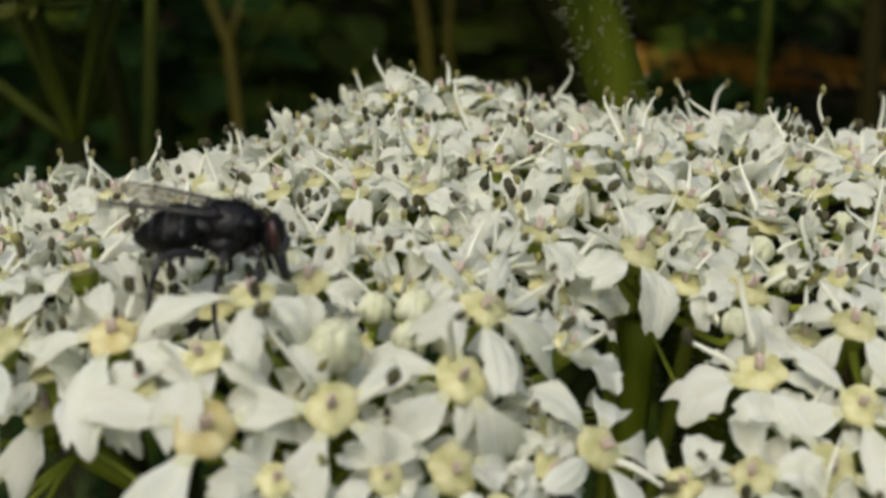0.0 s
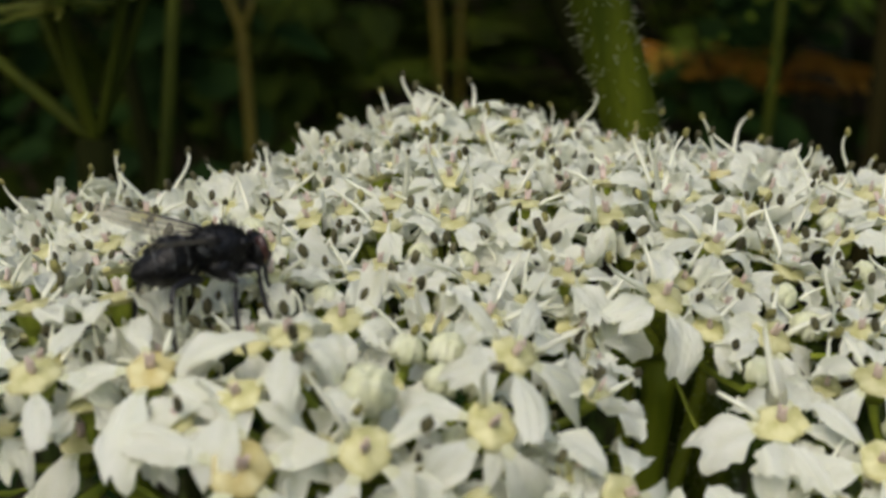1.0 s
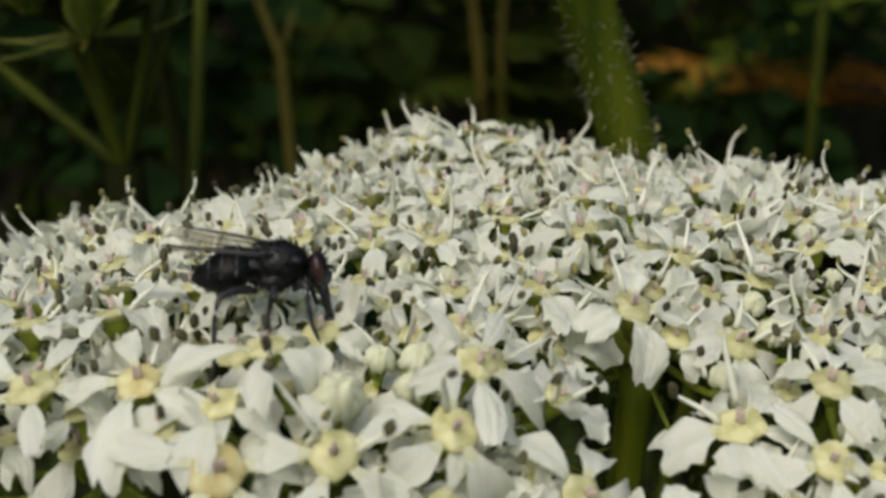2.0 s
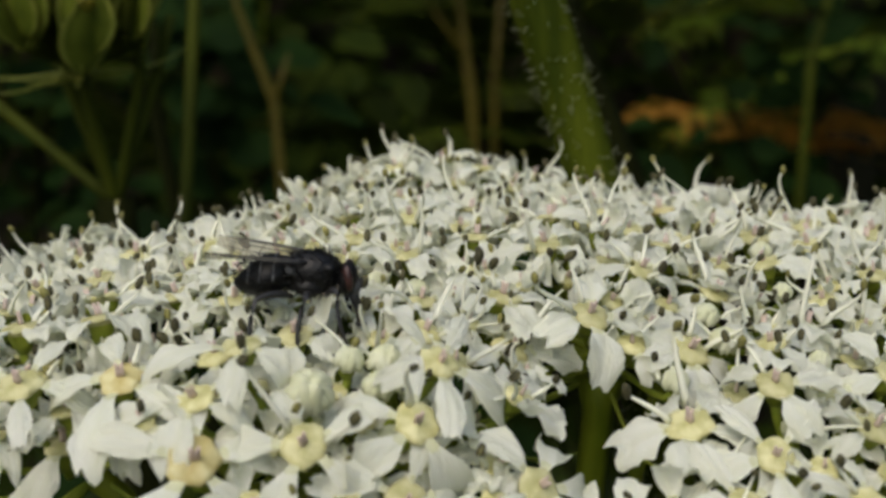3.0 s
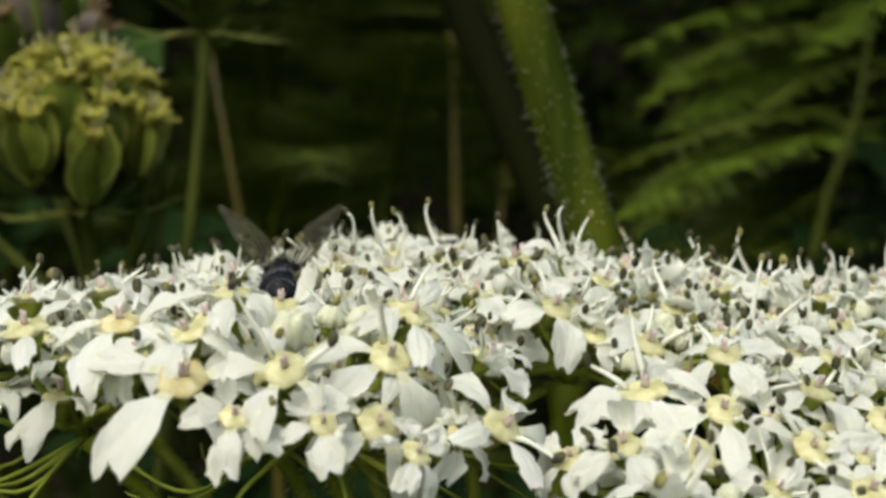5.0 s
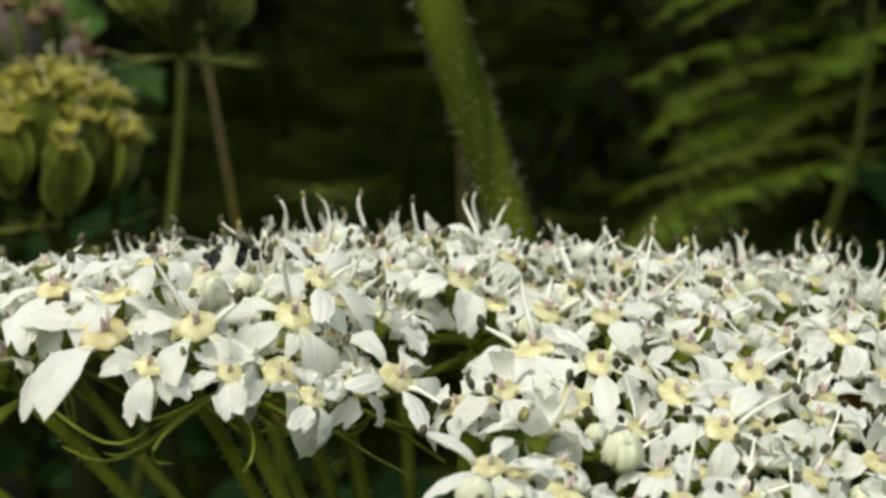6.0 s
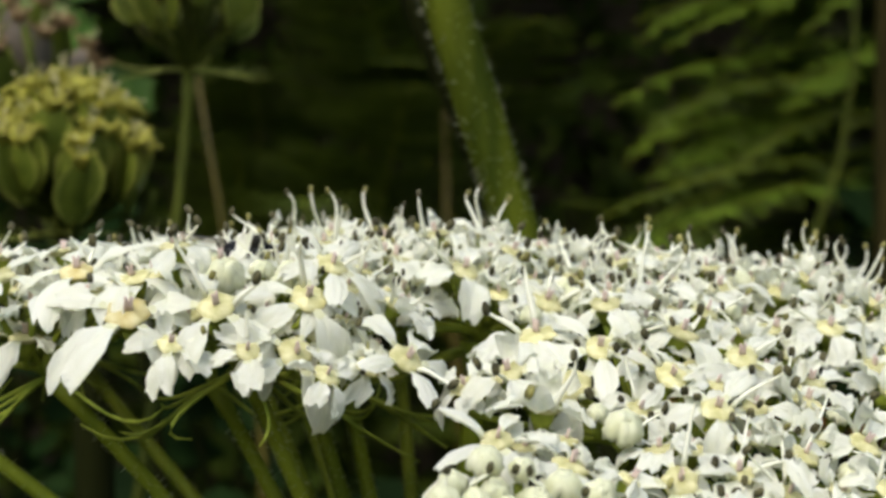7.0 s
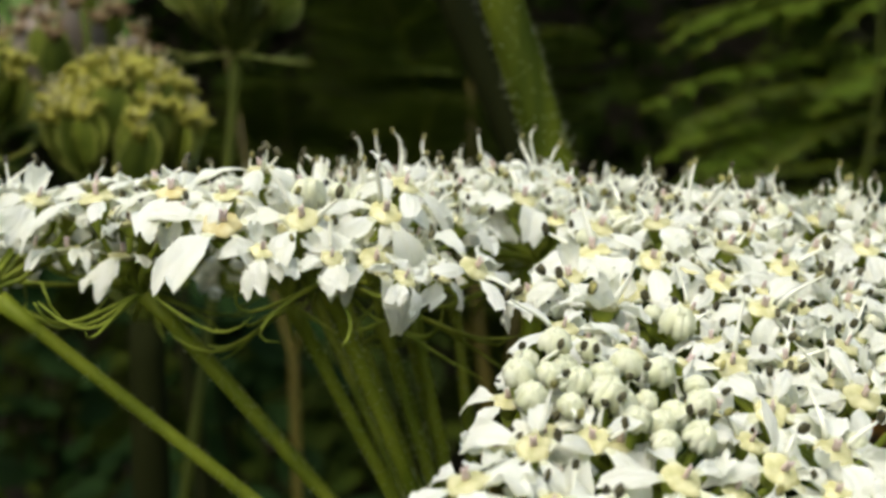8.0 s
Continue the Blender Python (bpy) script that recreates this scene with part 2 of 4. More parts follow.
def petal_shape(length, width, notch, lift, bend, cup, seed, claw=0.30, crumple=0.10):
    """A thin petal along +x from its narrow claw, broad and rounded towards the notched tip, with its upper face to +z. lift: the angle at which
    it leaves the claw; bend: by how much it arches up over its length, both in degrees."""
    s, rows, r = Shape(), [], random.Random(seed)
    nu, nv = 13, 10
    skew, twist, off = r.uniform(-0.14, 0.14), r.uniform(-0.5, 0.5), r.uniform(-0.2, 0.2)
    a0, arc = radians(lift), radians(bend)
    for i in range(nu + 1):
        u = i / nu
        k = min(u / 0.72, 1.0)
        half = width * 0.5 * (claw + (1 - claw) * k * k * (3 - 2 * k))
        row = []
        for j in range(nv + 1):
            v = 2 * j / nv - 1
            at = Vector((u * 1.9, v * 1.4, seed * 3.1))
            far = (0.70 + 0.30 * (1 - abs(v) ** 3.2)) * (1 - notch * math.exp(-((v - off) / 0.26) ** 2))
            far *= 1 + 0.16 * noise.noise(Vector((v * 2.2, seed * 1.7, 0))) + 0.07 * noise.noise(Vector((v * 6.5, seed * 1.7, 4)))
            q = u * far
            x, z = (math.sin(a0 + arc * q) - math.sin(a0)) / arc * length, (math.cos(a0) - math.cos(a0 + arc * q)) / arc * length
            z += width * u * (cup * v * v - 0.07 * math.exp(-((v - off) / 0.18) ** 2) + 0.02 * math.cos(11 * v) * (1 - u))
            z += width * u * crumple * ((0.45 + abs(v)) * 1.2 * noise.noise(at) + (0.2 + abs(v) ** 1.5) * 1.0 * noise.noise(at * 2.6) + 0.35 * noise.noise(at * 5.5)) + twist * half * v * u * u
            z += 0.30 * width * (max(0.0, u - 0.72) / 0.28) ** 2 * (1 if notch > 0.15 else 0.25) * math.exp(-((v - off) / 0.4) ** 2)
            row.append((x, half * v * (1 + 0.07 * noise.noise(at * 1.5)) + skew * length * u * u, z))
        rows.append(row)
    s.grid(rows)
    under = [[(x, y, z - 0.07) for x, y, z in row] for row in rows]
    s.grid([list(reversed(row)) for row in under])
    edge = [row[0] for row in rows] + rows[-1][1:] + [row[-1] for row in reversed(rows[:-1])]
    s.grid([edge, [(x, y, z - 0.07) for x, y, z in edge]])
    for k in range(2 * nv):
        s.m[k] = s.m[nu * nv + k] = 1
    return s.mesh("petal", [M_PETAL, M_PETAL_BASE])


# inner petals, short and arched; a few that stand and curl inwards; those of the middle rows; the long ones of the rim
SMALL = [petal_shape(2.4, 1.75 + 0.15 * (k % 3), 0.26 + 0.06 * (k % 3), 46 - 7 * k, -105 + 9 * k, 0.16, k, 0.30, 0.30) for k in range(8)]
CURLED = [petal_shape(2.1, 1.5, 0.24, 5 + 10 * k, 70 + 25 * k, 0.26, 20 + k, 0.30, 0.28) for k in range(4)]
MIDDLING = [petal_shape(2.9 + 0.1 * k, 1.55 + 0.13 * (k * 3 % 8), 0.08 + 0.05 * (k % 4), 36 - 6 * k, -100 + 8 * (k * 3 % 8), 0.10 - 0.05 * (k % 4), 60 + k, 0.26, 0.24) for k in range(8)]
LARGE = [petal_shape(4.0 + 0.1 * k, 1.40 + 0.11 * (k * 5 % 8), (0.04, 0.12, 0.06, 0.02, 0.17, 0.08, 0.03, 0.13)[k], 34 - 4 * k, -52 - 9 * (k * 5 % 8), (-0.10, 0.08, -0.12, 0.05, -0.04, -0.10, 0.10, 0.0)[k], 40 + k, 0.24, 0.18) for k in range(8)]


def stamen_shape(length, lean, dark, seed, stout=1.0, anther=1.0):
    s, r = Shape(), random.Random(seed)
    tip = Vector((length * lean, r.uniform(-0.3, 0.3), length * (1 - 0.35 * lean)))
    pts = bezier((0, 0, 0), (length * 0.1, 0, length * 0.35), tip * 0.75 + Vector((r.uniform(0.1, 0.5) * length, r.uniform(-0.15, 0.15) * length, 0)), tip, 7)
    s.tube(pts, [w * stout for w in (0.22, 0.20, 0.18, 0.155, 0.13, 0.105, 0.085, 0.065)], 6, 0)
    d = Vector((r.uniform(-0.4, 0.4), r.uniform(-0.4, 0.4), 1)).normalized()
    e = d.cross(Vector((1, 0.2, 0))).normalized()
    g = d.cross(e)
    for k in (-1, 1):
        s.blob(tip + e * 0.09 * k * anther, (e * 0.18 * anther, g * 0.24 * anther, d * 0.44 * anther), 1, 5, 6)
    return s.mesh("stamen", [M_FILAMENT, M_ANTHER if dark else M_ANTHER_G])


STAMENS = [stamen_shape(1.6 + 0.16 * k + (0.8 if k == 7 else 0), 0.35 + 0.18 * (k % 4), k != 2, k, 0.8) for k in range(8)]
ERECT = [stamen_shape(2.9 + 0.36 * k, 0.10 + 0.12 * (k * 3 % 5), k % 2 == 0, 60 + k, 0.95, 0.8) for k in range(6)]


def cushion_shape(mat, seed):
    """The two-lobed nectar cushion of a floret, over its small green ovary."""
    s = Shape()
    rows = []
    for r, z in ((0.35, -1.5), (0.70, -0.8), (0.80, -0.35), (1.02, -0.20), (1.16, -0.08), (1.12, 0.03), (0.88, 0.13), (0.48, 0.20), (0.08, 0.23)):
        r *= 0.92
        rows.append([(r * math.cos(a) * (1.06 + 0.10 * math.sin(3 * a + seed)), r * math.sin(a) * (0.94 + 0.10 * math.sin(5 * a + seed)), z + ((0.11 * math.sin(7 * a + 2 * seed) * min(1, r) + 0.10 * math.sin(4 * a + seed) * min(1, r) - 0.07 * math.exp(-(math.sin(a) / 0.3) ** 2)) if z > 0.0 else 0))
                     for a in (2 * math.pi * k / 14 for k in range(14))])
    s.grid(rows, True, 0, True)
    for k in range(28):
        s.m[k] = 1
    return s.mesh("floret", [mat, M_PEDICEL])


CUSHIONS = [cushion_shape(M_CUSHION, 2.3 * k) for k in range(5)] + [cushion_shape(M_CUSHION_OLD, 9)]


def style_shape():
    s = Shape()
    for k in (-1, 1):
        s.tube(bezier((0.09 * k, 0, 0.3), (0.10 * k, 0, 0.65), (0.12 * k, 0.05, 0.9), (0.2 * k, 0.1, 1.15), 4), [0.19, 0.17, 0.14, 0.12, 0.08], 6)
    return s.mesh("style", [M_STYLE])


STYLE = style_shape()


def bud_shape(seed):
    """A closed floret: five plump inrolled petals, each folded along its middle, over a green ovary."""
    s, r = Shape(), random.Random(seed + 80)
    for k in range(5):
        a = 2 * math.pi * k / 5 + 0.3 * seed + r.uniform(-0.15, 0.15)
        out, side = Vector((math.cos(a), math.sin(a), 0)), Vector((-math.sin(a), math.cos(a), 0))
        big = r.uniform(0.92, 1.12)
        for half in (-1, 1):
            s.blob(out * 0.60 + side * 0.21 * half + Vector((0, 0, 0.12 + r.uniform(-0.08, 0.08))), (side * 0.46 * big, out * 0.58 * big, Vector((0, 0, 0.80 * big)) + out * -0.30), 0, 8, 9, 0.35, seed * 3 + k + half)
        s.blob(out * 0.26 + Vector((0, 0, 0.70)), (side * 0.36, out * 0.36, Vector((0, 0, 0.32))), 0, 5, 7, 0.15, seed + 7 * k)
    s.blob((0, 0, -0.85), ((0.7, 0, 0), (0, 0.7, 0), (0, 0, 0.8)), 1, 5, 8)
    return s.mesh("flower_bud", [M_BUD, M_PEDICEL])


BUDS = [bud_shape(k) for k in range(5)]

OUTLINE = [(-40, -10), (-27, -12.5), (-22, -18), (-20, -20), (-5, -19.5), (0, -16.5), (5.5, -14.5), (6, -21), (3.5, -26), (1, -30), (-0.8, -40), (-1.0, -47), (14, -50), (32, -42), (44, -22), (50, 2), (48, 30), (38, 44), (20, 40), (12, 46), (4, 54), (-20, 54), (-27, 42), (-46, 34), (-52, 2)]


def inside(x, y):
    hit = False
    for (x1, y1), (x2, y2) in zip(OUTLINE, OUTLINE[1:] + OUTLINE[:1]):
        if (y1 > y) != (y2 > y) and x < x1 + (y - y1) * (x2 - x1) / (y2 - y1):
            hit = not hit
    return hit


# swells and hollows of the single umbellets, every nine millimetres across and every twelve in depth
SWELLS = [[2.1, 0.4, -1.7, 1.1, 1.8, -0.5, -0.8, 2.0, -0.6, -0.9],
          [0.0, -1.1, 0.8, 0.2, -1.7, 1.6, -0.5, 0.2, -0.2, 1.0],
          [-0.7, 0.1, -0.1, -0.1, 0.8, 1.0, -0.5, 0.7, -0.4, 1.0],
          [2.0, -0.4, -1.5, 1.9, -2.6, -1.4, 0.8, 0.1, -0.8, 4.3],
          [-0.5, -3.5, 0.6, 2.1, 0.7, 0.4, -1.4, 2.2, -1.1, 0.6]]


def dome(x, y):
    """The height of the umbel's face: a shallow dome that falls towards the front and to the far left."""
    z = -0.51 - 0.0974 * x + 0.232 * y - 0.00036 * x * x + 0.00418 * x * y - 0.0037 * y * y
    z -= 0.02 * max(x - 28, 0) ** 2 + 0.0042 * max(y - 15, 0) ** 2
    z -= 0.0065 * max(x + 2, 0) * max(y - 8, 0)
    k = min(max((y - 6) / 20, 0), 1)
    z -= 1.3 * k * k * (3 - 2 * k)
    z += 2.4 * math.exp(-((x + 6) ** 2 + (y - 42) ** 2) / 240)
    k = min(max((-13 - x) / 10, 0), 1)
    left = 0.9 - 0.07 * max(-24 - x, 0) - 0.012 * max(-31 - x, 0) ** 2 - (0.004 if y > 6 else 0.0015) * (y - 6) ** 2 - 0.02 * max(-44 - x, 0) ** 2
    z += (left - z) * k * k * (3 - 2 * k)
    for j, row in enumerate(SWELLS):
        for i, high in enumerate(row):
            d = (x + 45 - 9 * i) ** 2 + (y + 8 - 12 * j) ** 2
            if d < 500:
                z += high * math.exp(-d / 98)
    return z


def slope(x, y):
    return Vector((dome(x - 2, y) - dome(x + 2, y), dome(x, y - 2) - dome(x, y + 2), 4)).normalized()


# Florets of the near face: place and size. 1 is five millimetres across, the outer ones are larger.
FRONT_ROW = [(-14.0, -17.1, -2.3, 1.25), (-19.7, -18.2, -2.7, 1.4), (-8.0, -15.3, -1.8, 1.2), (-8.5, -17.6, -5.4, 1.2), (-1.3, -14.5, -6.0, 1.2),
             (-25.0, -12.9, -0.1, 1.2), (-20.3, -15.0, -0.5, 1.1), (-18.1, -12.5, 1.7, 1.05), (-31.0, -12.8, -0.5, 1.25), (-29.5, -11.0, -5.0, 1.15), (-34.0, -11.0, -4.6, 1.15), (-32.0, -9.0, -1.7, 1.1), (-38.0, -8.0, -4.5, 1.1)]
MIDDLE = [(7.9, -8.6, -4.8, 1.35), (-3.3, -0.3, 0.7, 1.15), (2.4, -1.5, -0.2, 1.2), (8.9, -1.3, -2.7, 1.25), (-2.7, -2.8, -2.0, 1.2), (-6.9, -11.8, 0.4, 1.1),
          (6.3, 4.2, 1.2, 1.05), (11.7, 5.8, -1.1, 1.15), (-0.3, 5.5, 2.7, 1.1), (-10.3, 13.9, 2.8, 1.05), (-15.3, -1.1, 0.6, 1.05), (-5.1, 9.8, 2.2, 1.0),
          (-33.2, -6.4, 0.8, 1.1), (-28.5, -5.6, 1.1, 1.1), (-38.2, 14.4, -2.6, 1.1), (13.0, -7.9, -2.5, 1.15), (17.2, 1.8, -2.2, 1.15),
          (8.6, 9.6, 1.4, 1.0), (15.7, 9.1, 0.2, 1.05), (-10.0, 6.6, 1.8, 1.0), (-8.7, 0.8, 0.1, 1.05), (-16.1, 30.3, 1.4, 1.0), (-20.4, -3.2, 1.5, 1.05), (-14.3, 5.4, 1.9, 1.0),
          (21.0, -4.4, -3.3, 1.1), (23.4, 2.8, -1.7, 1.1)]
NEAR_RIGHT = [(10.3, -14.0, -7.8, 1.3), (12.3, -11.8, -5.4, 1.1), (18.3, -10.2, -4.4, 1.15), (22.3, -11.6, -6.0, 1.15), (27.6, -9.7, -8.0, 1.1), (16.9, -14.9, -7.0, 1.1), (19.4, -18.2, -8.8, 1.1),
              (16.0, -25.0, -12.2, 1.1), (24.2, -25.9, -14.2, 1.15), (17.6, -29.5, -14.7, 1.05), (11.1, -37.8, -17.4, 1.15), (17.1, -34.9, -17.4, 1.15),
              (3.8, -42.6, -18.2, 1.1), (6.2, -36.3, -15.5, 1.0), (2.8, -38.4, -15.6, 1.0), (5.0, -24.6, -9.9, 0.95)]
BUD_SPOTS = [(-14.0, -14.3, -0.3, 1.08), (-12.3, -10.0, -0.1, 0.72), (-10.2, -9.6, -0.2, 0.8), (-10.4, -11.8, -1.0, 0.75), (13.0, -21.0, -9.6, 1.0)]
# openings in the face through which the green rays show: middle and radius
GAPS = [(3.2, -8.8, 5.0), (30.5, -7.0, 3.2)]


def spread():
    """All florets: the noted ones first, the rest filled in between them, and a lower layer of smaller ones and buds in the gaps."""
    spots = [(Vector(p[:3]), p[3], True, False) for p in FRONT_ROW + MIDDLE + NEAR_RIGHT] + [(Vector(p[:3]), p[3], True, True) for p in BUD_SPOTS]
    r = random.Random(11)
    for n in range(900):   # the unopened middle of the nearest umbellet
        x, y = 7.6 + r.uniform(-6.0, 6.5), -31.8 + r.uniform(-3.4, 3.4)
        p = Vector((x, y, dome(x, y) + 0.2 + r.uniform(-0.8, 0.8)))
        if math.hypot((x - 7.6) / 6.5, (y + 31.8) / 3.4) < 1 and all((q - p).length > (1.75 if bud else 2.7) for q, _, _, bud in spots):
            spots.append((p, r.uniform(0.62, 0.9), True, r.random() < 0.9))
    for n in range(19000):
        x, y = r.uniform(-54, 51), r.uniform(-50, 55)
        if not inside(x, y) or any(math.hypot(x - a, (y - b) * 0.8) < wide for a, b, wide in GAPS):
            continue
        low = n >= 9000
        z = dome(x, y) + r.uniform(-0.5, 0.5) - (0.8 if low else 0.0) - (0.4 if y < -4 and x < 20 else 0) - (0.7 if -28 < x < -14 and -13 < y < -3 else 0) - (0.9 if low and y < -9 and x < 8 else 0)
        here = Vector((x, y, z))
        if all((q - here).length > ((2.75 if low else 4.6 if noted else 4.0) * (0.8 if bud else 1.0)) for q, _, noted, bud in spots):
            spots.append((here, r.uniform(0.80, 0.95) if low else r.uniform(0.95, 1.15), False, low and r.random() < 0.22))
    return spots


SPOTS = spread()
NODE = Vector((-0.2, 3.0, -44.0))

umbel = thing("hogweed_umbel", (0, 0, 0), "broad white hogweed umbel in full bloom on green rays", "flower")


class Joined:
    """Many placed meshes gathered into one."""

    def __init__(self):
        self.v, self.f, self.m, self.mats = [], [], [], []

    def add(self, data, m):
        base = len(self.v)
        self.v.extend((m @ p.co)[:] for p in data.vertices)
        for mat in data.materials:
            if mat not in self.mats:
                self.mats.append(mat)
        slots = [self.mats.index(mat) for mat in data.materials]
        for p in data.polygons:
            self.f.append(tuple(base + k for k in p.vertices))
            self.m.append(slots[p.material_index])

    def mesh(self, name):
        me = bpy.data.meshes.new(name)
        me.from_pydata(self.v, [], self.f)
        for mat in self.mats:
            me.materials.append(mat)
        me.polygons.foreach_set("material_index", self.m)
        me.polygons.foreach_set("use_smooth", [True] * len(self.f))
        me.update()
        return me


# ends of the rays, where the pedicels of the umbellets begin
RAY_ENDS = [(-41.0, -8.0, -8.6), (-28.4, -9.0, -8.1), (-13.0, -12.5, -7.1), (-17.4, -3.0, -9.4), (-10.0, 0.0, -11.0), (-7.6, 4.0, -10.5), (3.6, 4.0, -6.5), (15.0, -9.0, -13.5), (9.0, -30.0, -20.0), (9.0, -42.0, -25.0),
            (-37.0, 20.0, -9.0), (-21.0, 24.0, -7.5), (-6.0, 32.0, -4.0), (-20.0, 40.0, -8.0), (-10.0, 14.0, -8.0), (12.0, 22.0, -6.0), (26.0, 10.0, -10.0), (38.0, 0.0, -14.0),
            (28.0, -12.0, -16.0), (22.0, -26.0, -20.0), (30.0, 28.0, -9.0), (8.0, 42.0, -8.0), (40.0, 18.0, -13.0)]
MIDS, bases = [Vector((p[0], p[1], 0)) for p in RAY_ENDS], [Vector(p) for p in RAY_ENDS]


def build_umbel():
    r = random.Random(3)
    for base in bases:
        away = (base - NODE).normalized()
        s = Shape()
        bend = NODE + away * (base - NODE).length * 0.5 + Vector((r.uniform(-0.6, 0.6), r.uniform(-0.6, 0.6), r.uniform(-0.3, 0.8)))
        pts = bezier(NODE, NODE * 0.5 + bend * 0.5, bend * 0.5 + base * 0.5, base, 12)
        stout = 1.0 if base.z < -6.6 or base.y > 10 else 1.9
        s.tube(pts, [(0.72 - 0.008 * k) * (1 + (stout - 1) * k / 12) for k in range(12)] + [0.95 * stout], 12, 0, -0.10)
        for _ in range(520):
            k = r.random() * 11
            p = pts[int(k)].lerp(pts[int(k) + 1], k % 1)
            out = Vector((r.gauss(0, 1), r.gauss(0, 1), r.gauss(0, 0.4))).normalized()
            out = (out - away * out.dot(away)).normalized()
            s.cone(p + out * 0.58, p + out * (0.78 + r.random() * 0.25), 0.028, 1)
        ray = part("ray", s.mesh("ray", [M_RAY, M_HAIR]), umbel)
        near = [q for q in SPOTS if min(range(len(bases)), key=lambda i: (bases[i] - q[0]).length) == bases.index(base)]
        for q, size, _, bud in near:
            end = q - slope(q.x, q.y) * 1.1
            p = Shape()
            p.tube(bezier(base, base + away * 2.5, end - slope(q.x, q.y) * 2.5, end, 6), [0.34, 0.30, 0.27, 0.25, 0.25, 0.27, 0.33], 5)
            part("pedicel", p.mesh("pedicel", [M_PEDICEL]), ray)
        for k in range(6):
            a = r.uniform(0, 2 * math.pi)
            out = Vector((math.cos(a), math.sin(a), -0.25))
            b = Shape()
            b.tube(bezier(base, base + out * 2.5, base + out * r.uniform(5, 8) + Vector((r.uniform(-2, 2), r.uniform(-2, 2), r.uniform(-5.0, 0))), base + out * r.uniform(6, 10) + Vector((r.uniform(-2, 2), r.uniform(-2, 2), r.uniform(-3.0, 3.5))), 9),
                   [0.24, 0.22, 0.20, 0.18, 0.165, 0.15, 0.14, 0.13, 0.11, 0.06], 5)
            part("bracteole", b.mesh("bracteole", [M_PEDICEL]), ray)
    far = Joined()
    for n, (q, size, noted, bud) in enumerate(SPOTS):
        own = min(MIDS, key=lambda m: math.hypot(m.x - q.x, m.y - q.y))
        lean = Vector((q.x - own.x, q.y - own.y, 0)) * 0.035
        face_out = Vector((0, -0.32, 0)) if noted and q.y < -11 else Vector((0, 0, 0))
        normal = (slope(q.x, q.y) + face_out + lean + Vector((r.gauss(0, 0.10), r.gauss(0, 0.10), 0))).normalized()
        # away from the middle of its umbellet, and of the whole umbel: there the petals are largest
        out_dir = Vector((q.x - own.x + 0.25 * q.x, q.y - own.y + 0.25 * (q.y - 5), 0))
        edge = min(1.0, math.hypot(q.x - own.x, q.y - own.y) / 6.5)
        turn = math.atan2(out_dir.y, out_dir.x)
        if bud:
            part("flower_bud", BUDS[n % 5], umbel, frame_to(normal, r.uniform(0, 6), q, size * (r.uniform(0.95, 1.08) if noted else r.uniform(0.7, 0.9))))
            if r.random() < 0.45:
                a = r.uniform(0, 6.28)
                part("stamen", STAMENS[r.randrange(8)], umbel, frame_to(normal, a, q + Vector((1.0 * math.cos(a), 1.0 * math.sin(a), -0.2)), 0.9))
            continue
        old = n in (1, 5) or (n > 40 and r.random() < 0.025)
        at = frame_to(normal, turn, q, size)
        head = CUSHIONS[5 if old else n % 5]
        floret = None if q.y > 19 or q.x > 31 else part("floret", head, umbel, at)
        if floret is None:
            far.add(head, at)

        def put(name, data, m):
            if floret is None:
                far.add(data, at @ m)
            else:
                part(name, data, floret, m)

        put("style", STYLE, Matrix.Rotation(r.uniform(0, 3.1), 4, "Z") @ Matrix.Scale(0.82, 4))
        for k in range(5):
            a = 2 * math.pi * k / 5 + r.uniform(-0.12, 0.12)
            outer = k in (0, 1, 4) and edge > 0.45 and r.random() < 0.85
            if noted and q.y < -11:
                data, grow = LARGE[r.randrange(8)], (1.10 if k == 0 else 0.98 if outer else 0.78) * r.uniform(0.9, 1.08)
            elif noted:
                data, grow = MIDDLING[r.randrange(8)], (1.12 if k == 0 else 1.0 if outer else 0.85) * r.uniform(0.9, 1.1)
            elif outer:
                data, grow = MIDDLING[r.randrange(8)], (1.05 if k == 0 else 0.92) * r.uniform(0.9, 1.1)
            else:
                data, grow = (SMALL[r.randrange(8)] if r.random() < 0.72 else CURLED[r.randrange(4)]), r.uniform(0.95, 1.2)
            tip, wry = (r.uniform(-0.10, 0.22), 0.25) if noted else (r.uniform(-0.20, 0.30), 0.45)
            m = Matrix.Rotation(a, 4, "Z") @ Matrix.Translation((0.85 * MM, 0, -0.05 * MM)) @ Matrix.Rotation(tip, 4, "Y") @ Matrix.Rotation(r.uniform(-wry, wry), 4, "X") @ Matrix.Scale(grow, 4)
            put("petal", data, m)
        back, ridge = q.y > 16, -9 < q.y <= 16 and q.x > -30
        for k in range(5):
            if r.random() < (0.16 if back else 0.32 if ridge else 0.24):
                a = 2 * math.pi * (k + 0.5) / 5 + r.uniform(-0.2, 0.2)
                data = ERECT[r.randrange(6)] if r.random() < (0.7 if back else 0.45 if ridge else 0.05) else STAMENS[r.randrange(8)]
                put("stamen", data, Matrix.Rotation(a, 4, "Z") @ Matrix.Translation((0.95 * MM, 0, 0)) @ Matrix.Rotation(r.uniform(-0.2, 0.3), 4, "Y"))
    tagged(part("floret_mass", far.mesh("floret_mass"), umbel), "white florets of the far side, with erect stamens", kind="stuff")


